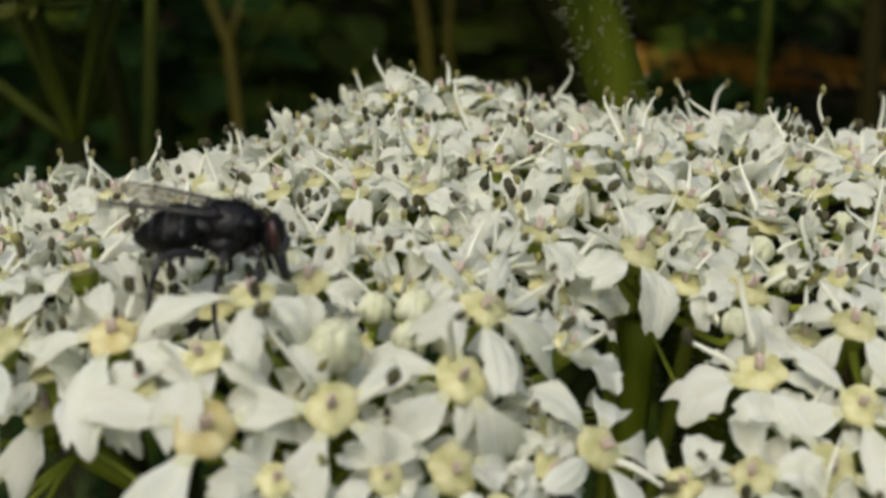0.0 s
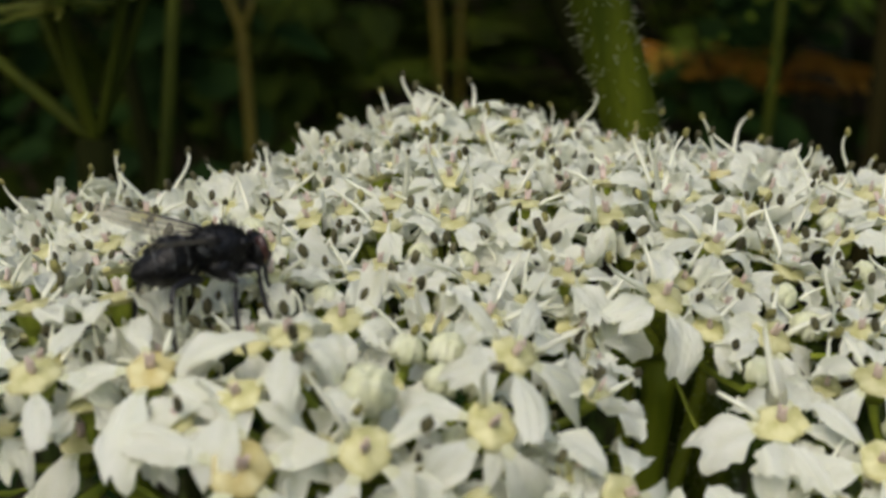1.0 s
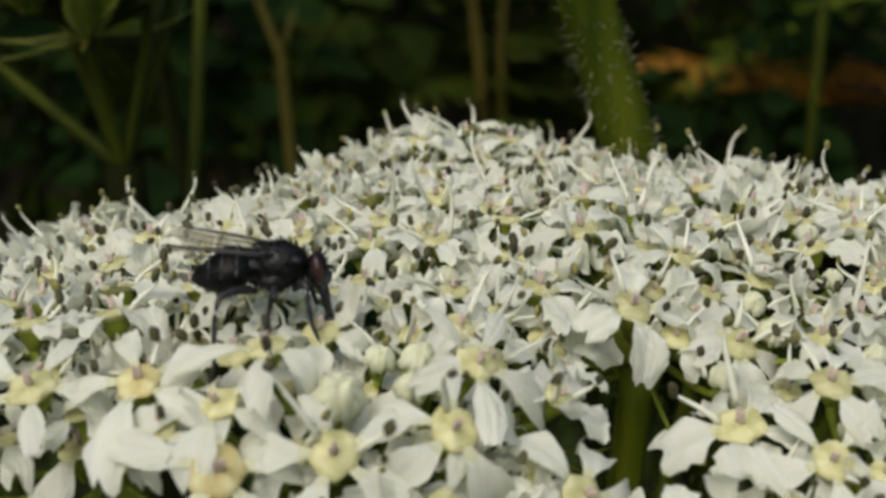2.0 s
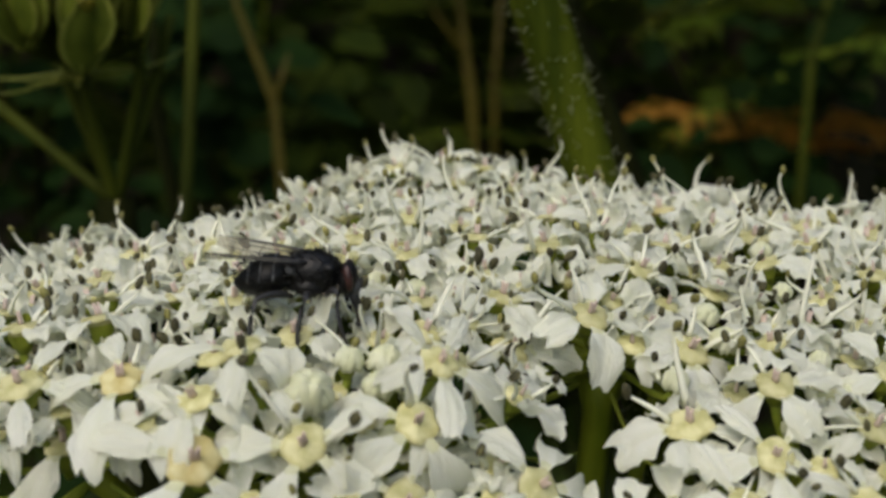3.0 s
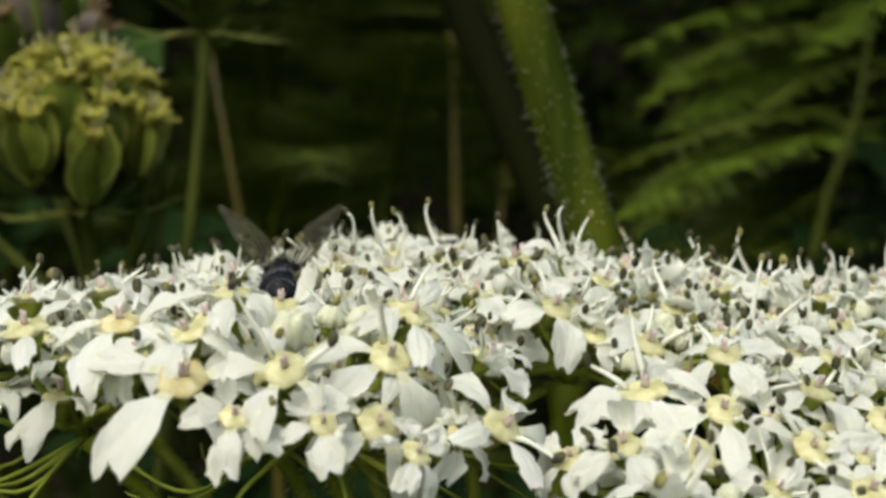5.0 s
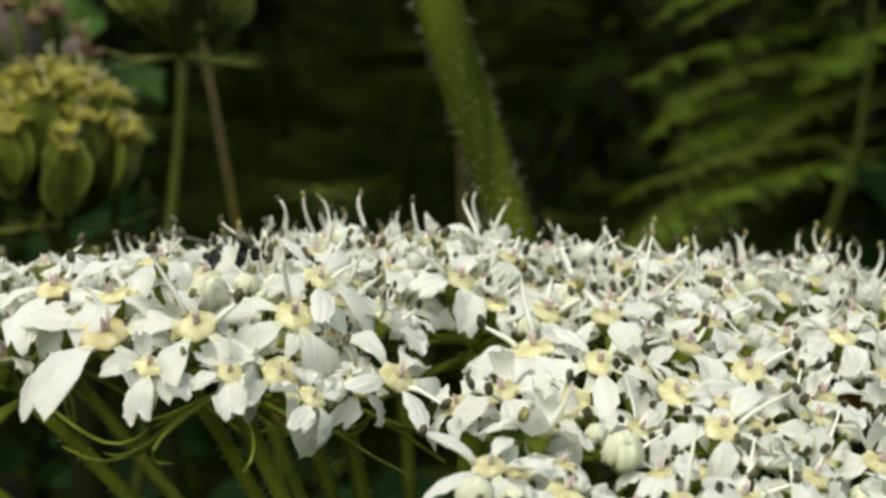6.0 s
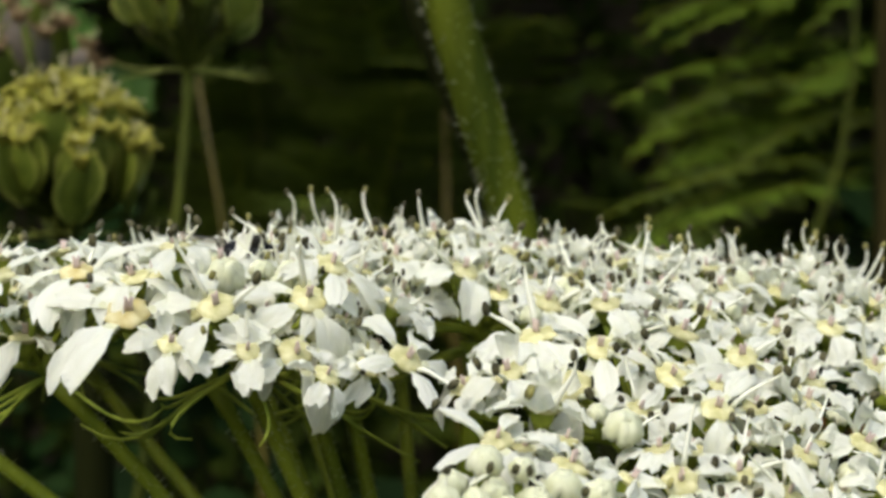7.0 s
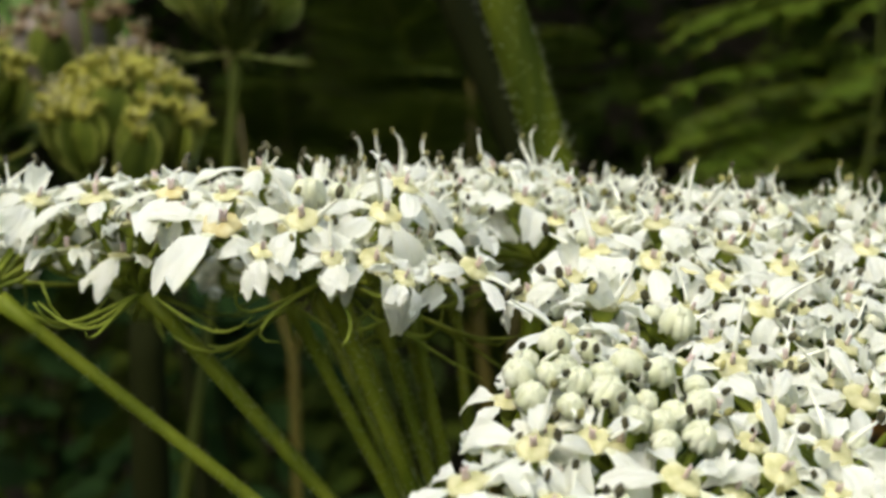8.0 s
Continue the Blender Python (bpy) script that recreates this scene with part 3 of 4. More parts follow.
build_umbel()
s = Shape()
s.tube([NODE + Vector((0, 0, 1)), NODE + Vector((0.5, 0, -4)), NODE + Vector((3, 2, -120)), NODE + Vector((4, 6, -400)), NODE + Vector((0, 10, -975))], [3.2, 3.6, 4.2, 5.5, 8.0], 14, 0, -0.06)
part("stalk", s.mesh("stalk", [M_STEM]), umbel)


# ---- hairy stem that crosses behind the umbel, and one farther back, its colour darkened for shade ----
def hairy_stem(name, points, radius, mat, hairs, label, seed, hair=None):
    r = random.Random(seed)
    top = Vector(points[0])
    ob = thing(name, top, label, "plant")
    pts = [Vector(p) - top for p in points]
    s = Shape()
    fine = []
    for a, b in zip(pts, pts[1:]):
        fine += [a.lerp(b, k / 10) for k in range(10)]
    fine.append(pts[-1])
    s.tube(fine, [radius * (1 + 0.02 * noise.noise(p / 7)) for p in fine], 26, 0, -0.12)
    part("stalk", s.mesh("stalk", [mat]), ob)
    h = Shape()
    for _ in range(hairs):
        k = r.random() * (len(fine) - 1.001)
        p = fine[int(k)].lerp(fine[int(k) + 1], k % 1)
        along = (fine[int(k) + 1] - fine[int(k)]).normalized()
        out = Vector((r.gauss(0, 1), r.gauss(0, 1), r.gauss(0, 1)))
        out = (out - along * out.dot(along)).normalized()
        h.cone(p + out * radius * 0.95, p + out * (radius + r.uniform(0.2, 1.1)) + along * r.uniform(-0.6, 0.6), 0.05, 0)
    tagged(part("hairs", h.mesh("hairs", [hair or M_HAIR]), ob), "short pale bristly hairs", kind="stuff")
    return ob


front_stem = hairy_stem("hogweed_plant", [(-35.6, 45, 140), (-10.3, 45, 60), (8.5, 45, 0), (20, 44, -45), (38, 40, -140), (60, 36, -500), (64, 36, -985)], 2.75, M_STEM, 3000, "stout ridged green stem with pale bristly hairs", 4)
# stalk and hairs alike in the colour darkened for shade
hairy_stem("hogweed_plant", [(-88, 250, 240), (-13, 250, 60), (12, 250, 0), (50, 250, -90), (80, 250, -400), (90, 250, -985)], 5.4, M_STEM_SHADED, 160, "dark shaded hogweed stem behind a lighter one", 9, M_STEM_SHADED)


# ---- fruiting umbel ----
def fruit_shape():
    """A flat oval fruit, its rim thin and pale, its faces swollen and lightly ribbed, from its top at z = 0 down to z = -9.4."""
    s = Shape()
    for side in (1, -1):
        rows = []
        for i in range(11):
            u = i / 10
            half = 3.9 * math.sin(math.pi * min(max(u, 0.035), 0.965)) ** 0.58 * (1.06 - 0.12 * u)
            row = []
            for v in (-1, -0.93, -0.85, -0.6, -0.3, 0, 0.3, 0.6, 0.85, 0.93, 1):
                swell = max(0.0, 1 - (abs(v) / 0.87) ** 4) * math.sin(math.pi * u) ** 0.5
                row.append((half * v * side, side * (0.10 + 0.16 * (abs(v) > 0.9) + 0.50 * swell + 0.10 * swell * math.cos(v * 10)), -9.4 * u))
            rows.append(row)
        s.grid(rows)
        for i in range(10):
            for j in (0, 1, 8, 9):
                s.m[len(s.m) - 100 + i * 10 + j] = 1
    return s


def crown_shape(mat, seed):
    """What is left of the flower on top of a fruit: a swollen two-lobed cushion with a wavy rim, withered lobes and two thin styles."""
    s, r = Shape(), random.Random(seed)
    rows = []
    for rad, z in ((0.5, -0.7), (0.75, -0.2), (0.85, 0.1), (0.8, 0.4), (0.55, 0.7), (0.25, 0.9), (0.06, 0.95)):
        rows.append([(rad * math.cos(a) * (1 + 0.14 * math.sin(5 * a + seed)), rad * math.sin(a) * (0.85 + 0.14 * math.sin(3 * a + seed)), z + 0.16 * rad * math.sin(5 * a + 2 * seed)) for a in (2 * math.pi * k / 15 for k in range(15))])
    s.grid(rows, True, 0, True)
    for k in range(9):
        a = k * 0.7 + r.uniform(-0.4, 0.4)
        o = Vector((math.cos(a), math.sin(a), 0))
        side = Vector((-o.y, o.x, 0)) * r.uniform(-0.8, 0.8)
        s.tube(bezier(o * 0.6, o * 1.2 + Vector((0, 0, 1.1)), o * 1.8 + side + Vector((0, 0, r.uniform(0.8, 2.4))), o * r.uniform(0.6, 2.4) + side * 1.5 + Vector((0, 0, r.uniform(-0.6, 2.0))), 6), [0.26, 0.28, 0.27, 0.25, 0.22, 0.18, 0.1], 5)
    for k in (-1, 1) if seed % 2 == 0 else ():
        s.tube(bezier((0.2 * k, 0, 0.9), (0.25 * k, 0, 1.6), (0.45 * k, 0.2, 2.4), (r.uniform(0.5, 1.1) * k, 0.3, r.uniform(2.6, 3.4)), 4), [0.11, 0.10, 0.09, 0.08, 0.10], 5, 1)
    return s.mesh("crown", [mat, M_STYLE_OLD])


FRUITS = [fruit_shape().mesh("fruit", [M_FRUIT, M_FRUIT_RIM])]
FRUITS_PINK = [fruit_shape().mesh("fruit", [M_FRUIT_PINK, M_FRUIT_RIM]), FRUITS[0]]
CROWNS = [crown_shape(M_CROWN, k) for k in range(4)]
CROWNS_BROWN = [crown_shape(M_CROWN_BROWN, 10 + k) for k in range(3)]

fruit_node = Vector((-62, 102, -16))
fruiting = thing("fruiting_umbel", fruit_node, "hogweed umbel gone to green flat fruits with yellow tops", "plant")


def fruit_cluster(mid, radius, count, crowns, fruits, seed, tilt=(0, 0), root=None):
    """An umbellet of fruits as a dome round mid, on pedicels from the end of its ray."""
    r = random.Random(seed)
    mid = Vector(mid) - fruit_node
    base = mid + Vector((0.5, 0, -radius * 1.3))
    s = Shape()
    if root:
        root = Vector(root) - fruit_node
        s.tube(bezier(root, root + Vector((3, 0, 18)), base + Vector((-0.5, 0, -22)), base, 10), [1.2] * 10 + [1.5], 10, 0, -0.10)
    else:
        s.tube(bezier((0, 0, 0), base * 0.35, base * 0.7 + Vector((0, 0, -2)), base, 10), [0.95] * 10 + [1.3], 10, 0, -0.10)
    ray = part("ray", s.mesh("ray", [M_RAY_OLD]), fruiting)
    for k in range(9):
        a = r.uniform(0, 6.28)
        o = Vector((math.cos(a), math.sin(a), 0))
        b = Shape()
        b.tube(bezier(base, base + o * 4 + Vector((0, 0, 1)), base + o * 8 + Vector((0, 0, -1.5)), base + o * r.uniform(10, 17) + Vector((0, 0, r.uniform(-3, 4))), 7), [0.4, 0.38, 0.35, 0.32, 0.28, 0.24, 0.18, 0.1], 5)
        part("bracteole", b.mesh("bracteole", [M_FRUIT_RIM]), ray)
    for k in range(count):
        rad = radius * min(1.0, math.sqrt((k + 0.5) / count) + r.uniform(-0.09, 0.07))
        a = k * 2.39996 + r.uniform(-0.25, 0.25)
        o = Vector((math.cos(a), math.sin(a), 0))
        top = mid + o * rad + Vector((tilt[0] * o.x * rad, 0, radius * 0.80 * (1 - (rad / radius) ** 2.6) - radius * 0.42 + r.uniform(-1.6, 2.2) + tilt[1] * rad * o.y))
        lean = (Vector((r.gauss(0, 0.08), r.gauss(0, 0.08), 1)) + o * 0.42 * (rad / radius)).normalized()
        face = math.atan2(o.y, o.x) + math.pi / 2 + r.gauss(0, 0.75)
        f = part("fruit", fruits[k % len(fruits)], fruiting, frame_to(lean, face, top, r.uniform(0.82, 1.12)))
        part("crown", crowns[r.randrange(len(crowns))], f, Matrix.Rotation(r.uniform(0, 6), 4, "Z") @ Matrix.Scale(r.uniform(1.1, 1.45), 4))
        low = top - lean * 9.0
        p = Shape()
        p.tube(bezier(base, base + Vector((0, 0, 1.5)) + o * 0.5, low - lean * 1.5, low, 5), [0.4, 0.36, 0.34, 0.34, 0.36, 0.45], 5)
        part("pedicel", p.mesh("pedicel", [M_RAY_OLD]), ray)


fruit_cluster((-63.6, 95, 22.2), 13.6, 92, CROWNS, FRUITS, 6)
fruit_cluster((-86, 132, 42), 15, 24, CROWNS_BROWN, FRUITS_PINK, 2)
fruit_cluster((-56, 141, 56.5), 15, 30, CROWNS, FRUITS, 3, root=(-62, 120, -60))
fruit_cluster((-96, 108, 30), 13, 20, CROWNS, FRUITS, 4)
for k, end in enumerate(((-75, 106, 40), (-80, 125, 20), (-67, 98, 8), (-55, 99, 9), (-52, 104, 12))):
    s = Shape()
    end = Vector(end) - fruit_node
    s.tube(bezier((0, 0, 0), end * 0.3, end * 0.7 + Vector((0, 0, -3)), end, 9), [0.85] * 9 + [0.7], 10, 0, -0.10)
    part("ray", s.mesh("ray", [M_RAY_OLD]), fruiting)
s = Shape()
s.tube([(0, 0, 1), (0, 0, -6), (4, 4, -150), (10, 8, -500), (12, 10, -968)], [3, 3.2, 4, 5, 7], 14, 0, -0.06)
part("stalk", s.mesh("stalk", [M_STEM_SHADED]), fruiting)


# ---- bracken ----
def pinna_shape(mat, seed):
    """One side branch of a fern frond along +x, a hundred millimetres long, with paired narrow leaflets."""
    s, r = Shape(), random.Random(seed)
    s.tube([(0, 0, 0), (50, 0, 2), (100, 0, -3)], [0.9, 0.6, 0.2], 4)
    for k in range(24):
        x = 4 + 3.95 * k
        ln = 15 * (1 - (k / 24.5) ** 1.6) + 2
        for side in (-1, 1):
            d = Vector((0.35 + r.uniform(-0.1, 0.1), side, 0)).normalized()
            w = Vector((1, 0, 0)) * 1.55
            p0 = Vector((x, 0, 2 * math.sin(x / 32)))
            drop = Vector((0, 0, -ln * r.uniform(0.05, 0.5)))
            mid, tip = p0 + d * ln * 0.55 + drop * 0.3, p0 + d * ln * r.uniform(0.85, 1.1) + drop
            lift = Vector((0, 0, 0.5))
            s.grid([[p0 - w, p0 + lift, p0 + w], [mid - w * 0.8, mid + lift, mid + w * 0.8], [tip - w * 0.12, tip, tip + w * 0.12]])
    return s.mesh("pinna", [mat])


PINNAE = {m.name: [pinna_shape(m, k) for k in range(3)] for m in (M_FERN, M_FERN_SHADED, M_FERN_DRY)}


def fern(start, tip, sag, width, mat, label, seed, pairs=18):
    """A fern frond: an arched stalk with side branches that shorten towards the tip."""
    r = random.Random(seed)
    start, tip = Vector(start), Vector(tip)
    ob = thing("fern_frond", start, label, "fern", "ferns of the hedge bank")
    d = tip - start
    pts = bezier((0, 0, 0), d * 0.3 + Vector((0, 0, sag)), d * 0.75 + Vector((0, 0, sag)), d, 30)
    s = Shape()
    s.tube(pts, [3.2 - 0.09 * k for k in range(31)], 6)
    part("stalk", s.mesh("stalk", [M_STALK_DRY if mat is M_FERN_DRY else M_RAY]), ob)
    flat = d.cross(Vector((0, 0, 1))).normalized()
    for k in range(pairs):
        u = 0.22 + 0.76 * k / pairs
        i = int(u * 30)
        p, along = pts[i], (pts[min(i + 1, 30)] - pts[max(i - 1, 0)]).normalized()
        size = width / 100 * (1 - (u - 0.22) / 0.8) ** 0.8 + 0.12
        for side in (-1, 1):
            x = (flat * side + along * 0.55 + Vector((0, 0, r.uniform(-0.3, 0.1)))).normalized()
            z = x.cross(along).normalized() * -side
            if z.z < 0:
                z = -z
            y = z.cross(x)
            m = Matrix.Translation(p * MM) @ Matrix((x, y, z)).transposed().to_4x4() @ Matrix.Scale(size * r.uniform(0.9, 1.1), 4)
            part("pinna", PINNAE[mat.name][r.randrange(3)], ob, m)
    return ob


FERN_LABEL = "arching green bracken frond on the shaded hedge bank"
fr = random.Random(21)
for k in range(52):
    z = -140 + 11 * k + fr.uniform(-25, 25)
    y = fr.uniform(1080, 1420)
    x = fr.uniform(70, 250) + 0.2 * max(z, 0)
    # mostly lighter green high up, shaded olive low down, to paint the sky light's falloff
    fern((x + fr.uniform(330, 520), y + fr.uniform(120, 260), z + fr.uniform(-60, 60)), (x, y - 60, z - fr.uniform(20, 90)), fr.uniform(50, 120), fr.uniform(75, 140), M_FERN if (k > 22 and k % 3) or k > 38 or k % 5 == 1 else M_FERN_SHADED, FERN_LABEL, 100 + k)
for k in range(20):
    x = fr.uniform(-560, 160)
    z = -330 + 35 * k + fr.uniform(-30, 30)
    y = fr.uniform(1300, 1650)
    # deep hedge shade is put into the olive colour here
    fern((x + fr.uniform(-350, 350), y + 250, z - fr.uniform(120, 300)), (x, y - 120, z - 20), fr.uniform(50, 130), fr.uniform(130, 210), M_FERN_SHADED, "dull green bracken frond deep in hedge shade", 140 + k)
for k, (x, z) in enumerate(((222, -204), (280, -228), (345, -206), (390, -222))):
    fern((x + 190, 1420, z - 50), (x - 90, 1290, z + 5), 35, 110, M_FERN_DRY, "withered orange-brown bracken frond lying on the bank", 170 + k, 11)


# ---- dry stalks, leaves and shrubs in the shade ----
def stalk(points, radius, mat, label, name="dry_stalk", fork=None):
    a = Vector(points[0])
    ob = thing(name, a, label, "stalk")
    s = Shape()
    pts = [Vector(p) - a for p in points]
    s.tube(pts, [radius * (1 - 0.85 * (k / (len(pts) - 1)) ** 3) for k in range(len(pts))], 8)
    part("stem", s.mesh("stem", [mat]), ob)
    if fork:
        f = Shape()
        q = [Vector(p) - a for p in fork]
        f.tube(q, [radius * 0.7, radius * 0.5, radius * 0.1], 7)
        part("side_branch", f.mesh("side_branch", [mat]), ob)
    return ob


stalk([(-98, 486, -985), (-104, 486, -200), (-109, 486, -55), (-124, 486, -10), (-150, 486, 140)], 2.6, M_STALK_DRY, "thin forked ochre stalk among dark leaves", fork=[(-109, 486, -57), (-105, 486, -44), (-101, 488, -32)])
stalk([(-20, 1400, -700), (-38, 1400, -180), (-52, 1400, -60), (-60, 1400, 240)], 7, M_STALK_DRY, "dry yellow stalk with side shoots in hedge shade", fork=[(-45, 1400, -130), (-75, 1400, -90), (-100, 1400, -40)])
stalk([(-15, 1405, -700), (-10, 1405, -160), (8, 1405, 40)], 5, M_STALK_DRY, "thin dry stalk leaning in hedge shade")
stalk([(225, 940, -985), (252, 940, -90), (272, 940, 0), (296, 940, 70), (306, 940, 150), (308, 940, 330)], 3.6, M_RAY_OLD, "slender green stalk with a kink and side leaves", "green_stalk", fork=[(298, 940, 92), (310, 940, 100), (345, 950, 98)])
stalk([(258, 700, -985), (257, 700, 0), (256, 700, 330), (250, 700, 900)], 7.5, M_STALK_BROWN, "upright brown woody stalk", "woody_stalk")
stalk([(-95, 300, -985), (-100, 300, -120), (-112, 300, -30), (-110, 300, 0)], 3.4, M_STEM_SHADED, "dark upright stalk under the umbel", "green_stalk")

s = Shape()
s.tube([(0, 0, 0), (6, 0, 500), (-8, 0, 1200), (4, 0, 2600)], [46, 42, 38, 34], 18, 0, -0.05)
thing("tree_trunk", (535, 1790, -760), "grey weathered tree trunk standing in the hedge", "tree", data=s.mesh("tree_trunk", [M_BARK]))


def leaf_shape(mat, seed):
    """A broad toothed leaf along +x, sixty millimetres long, folded along its midrib."""
    s, r = Shape(), random.Random(seed)
    rows = []
    for i in range(9):
        u = i / 8
        half = 21 * math.sin(math.pi * min(u ** 0.8, 0.985)) * (1 + 0.14 * (i % 2)) + 0.6
        rows.append([(60 * u, half * v, 7 * abs(v) * (1 - u * 0.3) - 13 * u * u + 1.5 * math.sin(9 * u + 3 * v)) for v in (-1, -0.5, 0, 0.5, 1)])
    s.grid(rows)
    s.tube([(-22, 0, 3), (0, 0, 0)], [0.9, 0.7], 4)
    return s.mesh("leaf", [mat])


LEAVES = [leaf_shape(M_LEAF, 1), leaf_shape(M_LEAF_BLUE, 2), leaf_shape(M_LEAF_FRESH, 3)]


def leafy_plant(place, spread_x, spread_y, height, count, kind, label, seed, big=1.0):
    r = random.Random(seed)
    ob = thing("leafy_plant", place, label, "plant", "leafy plants of the hedge bank")
    s = Shape()
    for k in range(5):
        a = r.uniform(0, 6.28)
        s.tube(bezier((0, 0, -height), (0, 0, -height * 0.5), (math.cos(a) * spread_x * 0.3, math.sin(a) * spread_y * 0.3, -height * 0.1), (math.cos(a) * spread_x * 0.8, math.sin(a) * spread_y * 0.8, height * 0.25), 8), [3.0 - 0.25 * i for i in range(9)], 6)
    part("stem", s.mesh("stem", [M_STEM_SHADED]), ob)
    for _ in range(count):
        p = (r.gauss(0, 0.5) * spread_x, r.gauss(0, 0.5) * spread_y, r.uniform(-0.8, 0.5) * height)
        m = frame_to((r.gauss(0, 0.4), -0.5 + r.gauss(0, 0.4), 0.8), r.uniform(0, 6.28), p, big * r.uniform(0.45, 0.95))
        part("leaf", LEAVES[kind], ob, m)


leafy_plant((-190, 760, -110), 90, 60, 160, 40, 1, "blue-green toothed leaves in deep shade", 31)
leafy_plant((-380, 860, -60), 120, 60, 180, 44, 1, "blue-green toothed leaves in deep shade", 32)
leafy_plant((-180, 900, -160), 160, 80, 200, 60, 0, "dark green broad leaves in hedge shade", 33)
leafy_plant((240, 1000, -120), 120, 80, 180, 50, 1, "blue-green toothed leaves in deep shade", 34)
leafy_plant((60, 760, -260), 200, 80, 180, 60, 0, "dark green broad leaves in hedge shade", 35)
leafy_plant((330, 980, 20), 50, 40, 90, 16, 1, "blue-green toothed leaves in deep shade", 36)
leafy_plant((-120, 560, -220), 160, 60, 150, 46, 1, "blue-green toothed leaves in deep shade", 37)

leafy_plant((-196, 400, 84), 46, 26, 60, 34, 2, "fresh green leaves behind the fruiting umbel", 38, 0.7)


def foliage(name, place, count, label, seed, size=(30, 75)):
    """Thousands of small leaves, one object; place(r) gives where a leaf sits and how it mostly faces."""
    r = random.Random(seed)
    s = Shape()
    for _ in range(count):
        p, face = place(r)
        ln = r.uniform(*size)
        n = (Vector(face) + Vector((r.gauss(0, 0.6), r.gauss(0, 0.5), r.gauss(0, 0.5)))).normalized()
        d = n.cross(Vector((r.gauss(0, 1), r.gauss(0, 1), r.gauss(0, 1)))).normalized()
        w = n.cross(d) * ln * 0.3
        p = Vector(p)
        s.grid([[p - w * 0.2, p, p + w * 0.2], [p + d * ln * 0.45 - w, p + d * ln * 0.45 - n * 4, p + d * ln * 0.45 + w], [p + d * ln - w * 0.1, p + d * ln - n * 6, p + d * ln + w * 0.1]])
    thing(name, (0, 0, 0), label, "hedge", data=s.mesh(name, [M_LEAF]), kind="stuff")


def hedge_face(r):
    z = r.uniform(-900, 2300)
    # above 420 the unseen top leans forward to shade the bank
    y = 1900 + 0.18 * (z + 300) + r.gauss(0, 110) - 250 * max(0, z - 420) / 1000
    return (r.uniform(-2100, 2100), y, z), (0, -0.7, 0.6)


# leaf roof out of view, added to keep sky light off the bank
def shade_canopy(r):
    y = r.uniform(1250, 2600)
    return (r.uniform(-2100, 150), y, 760 + 0.3 * (2400 - y) + r.gauss(0, 90)), (0, -0.2, 0.9)


# three foliage walls out of view, added to close the place against sky light
def added_far_side(r):
    z = r.uniform(-900, 300)
    return (r.uniform(-3600, 3600), -2200 + r.gauss(0, 160), z), (0, 0.7, 0.6)


def added_left(r):
    return (-2300 + r.gauss(0, 160), r.uniform(-2300, 2000), r.uniform(-900, 1500)), (0.7, 0, 0.6)


def added_right(r):
    return (2300 + r.gauss(0, 160), r.uniform(-2300, 2000), r.uniform(-900, 1500)), (-0.7, 0, 0.6)


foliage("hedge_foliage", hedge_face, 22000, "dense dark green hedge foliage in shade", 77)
foliage("hedge_foliage", shade_canopy, 16000, "unseen leafy canopy added to shade the hedge bank", 78, (50, 110))
foliage("hedge_foliage", added_far_side, 9000, "unseen green hedge added behind the camera to cut sky light", 79, (60, 130))
foliage("hedge_foliage", added_left, 7000, "unseen green hedge added at the side to cut sky light", 80, (60, 130))
foliage("hedge_foliage", added_right, 7000, "unseen green hedge added at the side to cut sky light", 81, (60, 130))


def grass():
    r = random.Random(55)
    s = Shape()
    for _ in range(5000):
        x, y = r.uniform(-1600, 1600), r.uniform(-700, 1800)
        if abs(x) < 60 and abs(y + 70) < 90:
            continue
        ln = r.uniform(150, 420)
        a = r.uniform(0, 6.28)
        d = Vector((math.cos(a), math.sin(a), 0))
        w = Vector((-d.y, d.x, 0)) * r.uniform(1.5, 4)
        p = Vector((x, y, -1000))
        s.grid([[p - w, p + w], [p + d * ln * 0.15 + Vector((0, 0, ln * 0.55)) - w * 0.7, p + d * ln * 0.15 + Vector((0, 0, ln * 0.55)) + w * 0.7], [p + d * ln * 0.5 + Vector((0, 0, ln * 0.9)), p + d * ln * 0.5 + Vector((0, 0, ln * 0.9)) + w * 0.1]])
    thing("grass", (0, 0, 0), "long rough green grass under the flowers", "grass", data=s.mesh("grass", [M_GRASS]), kind="stuff")


grass()


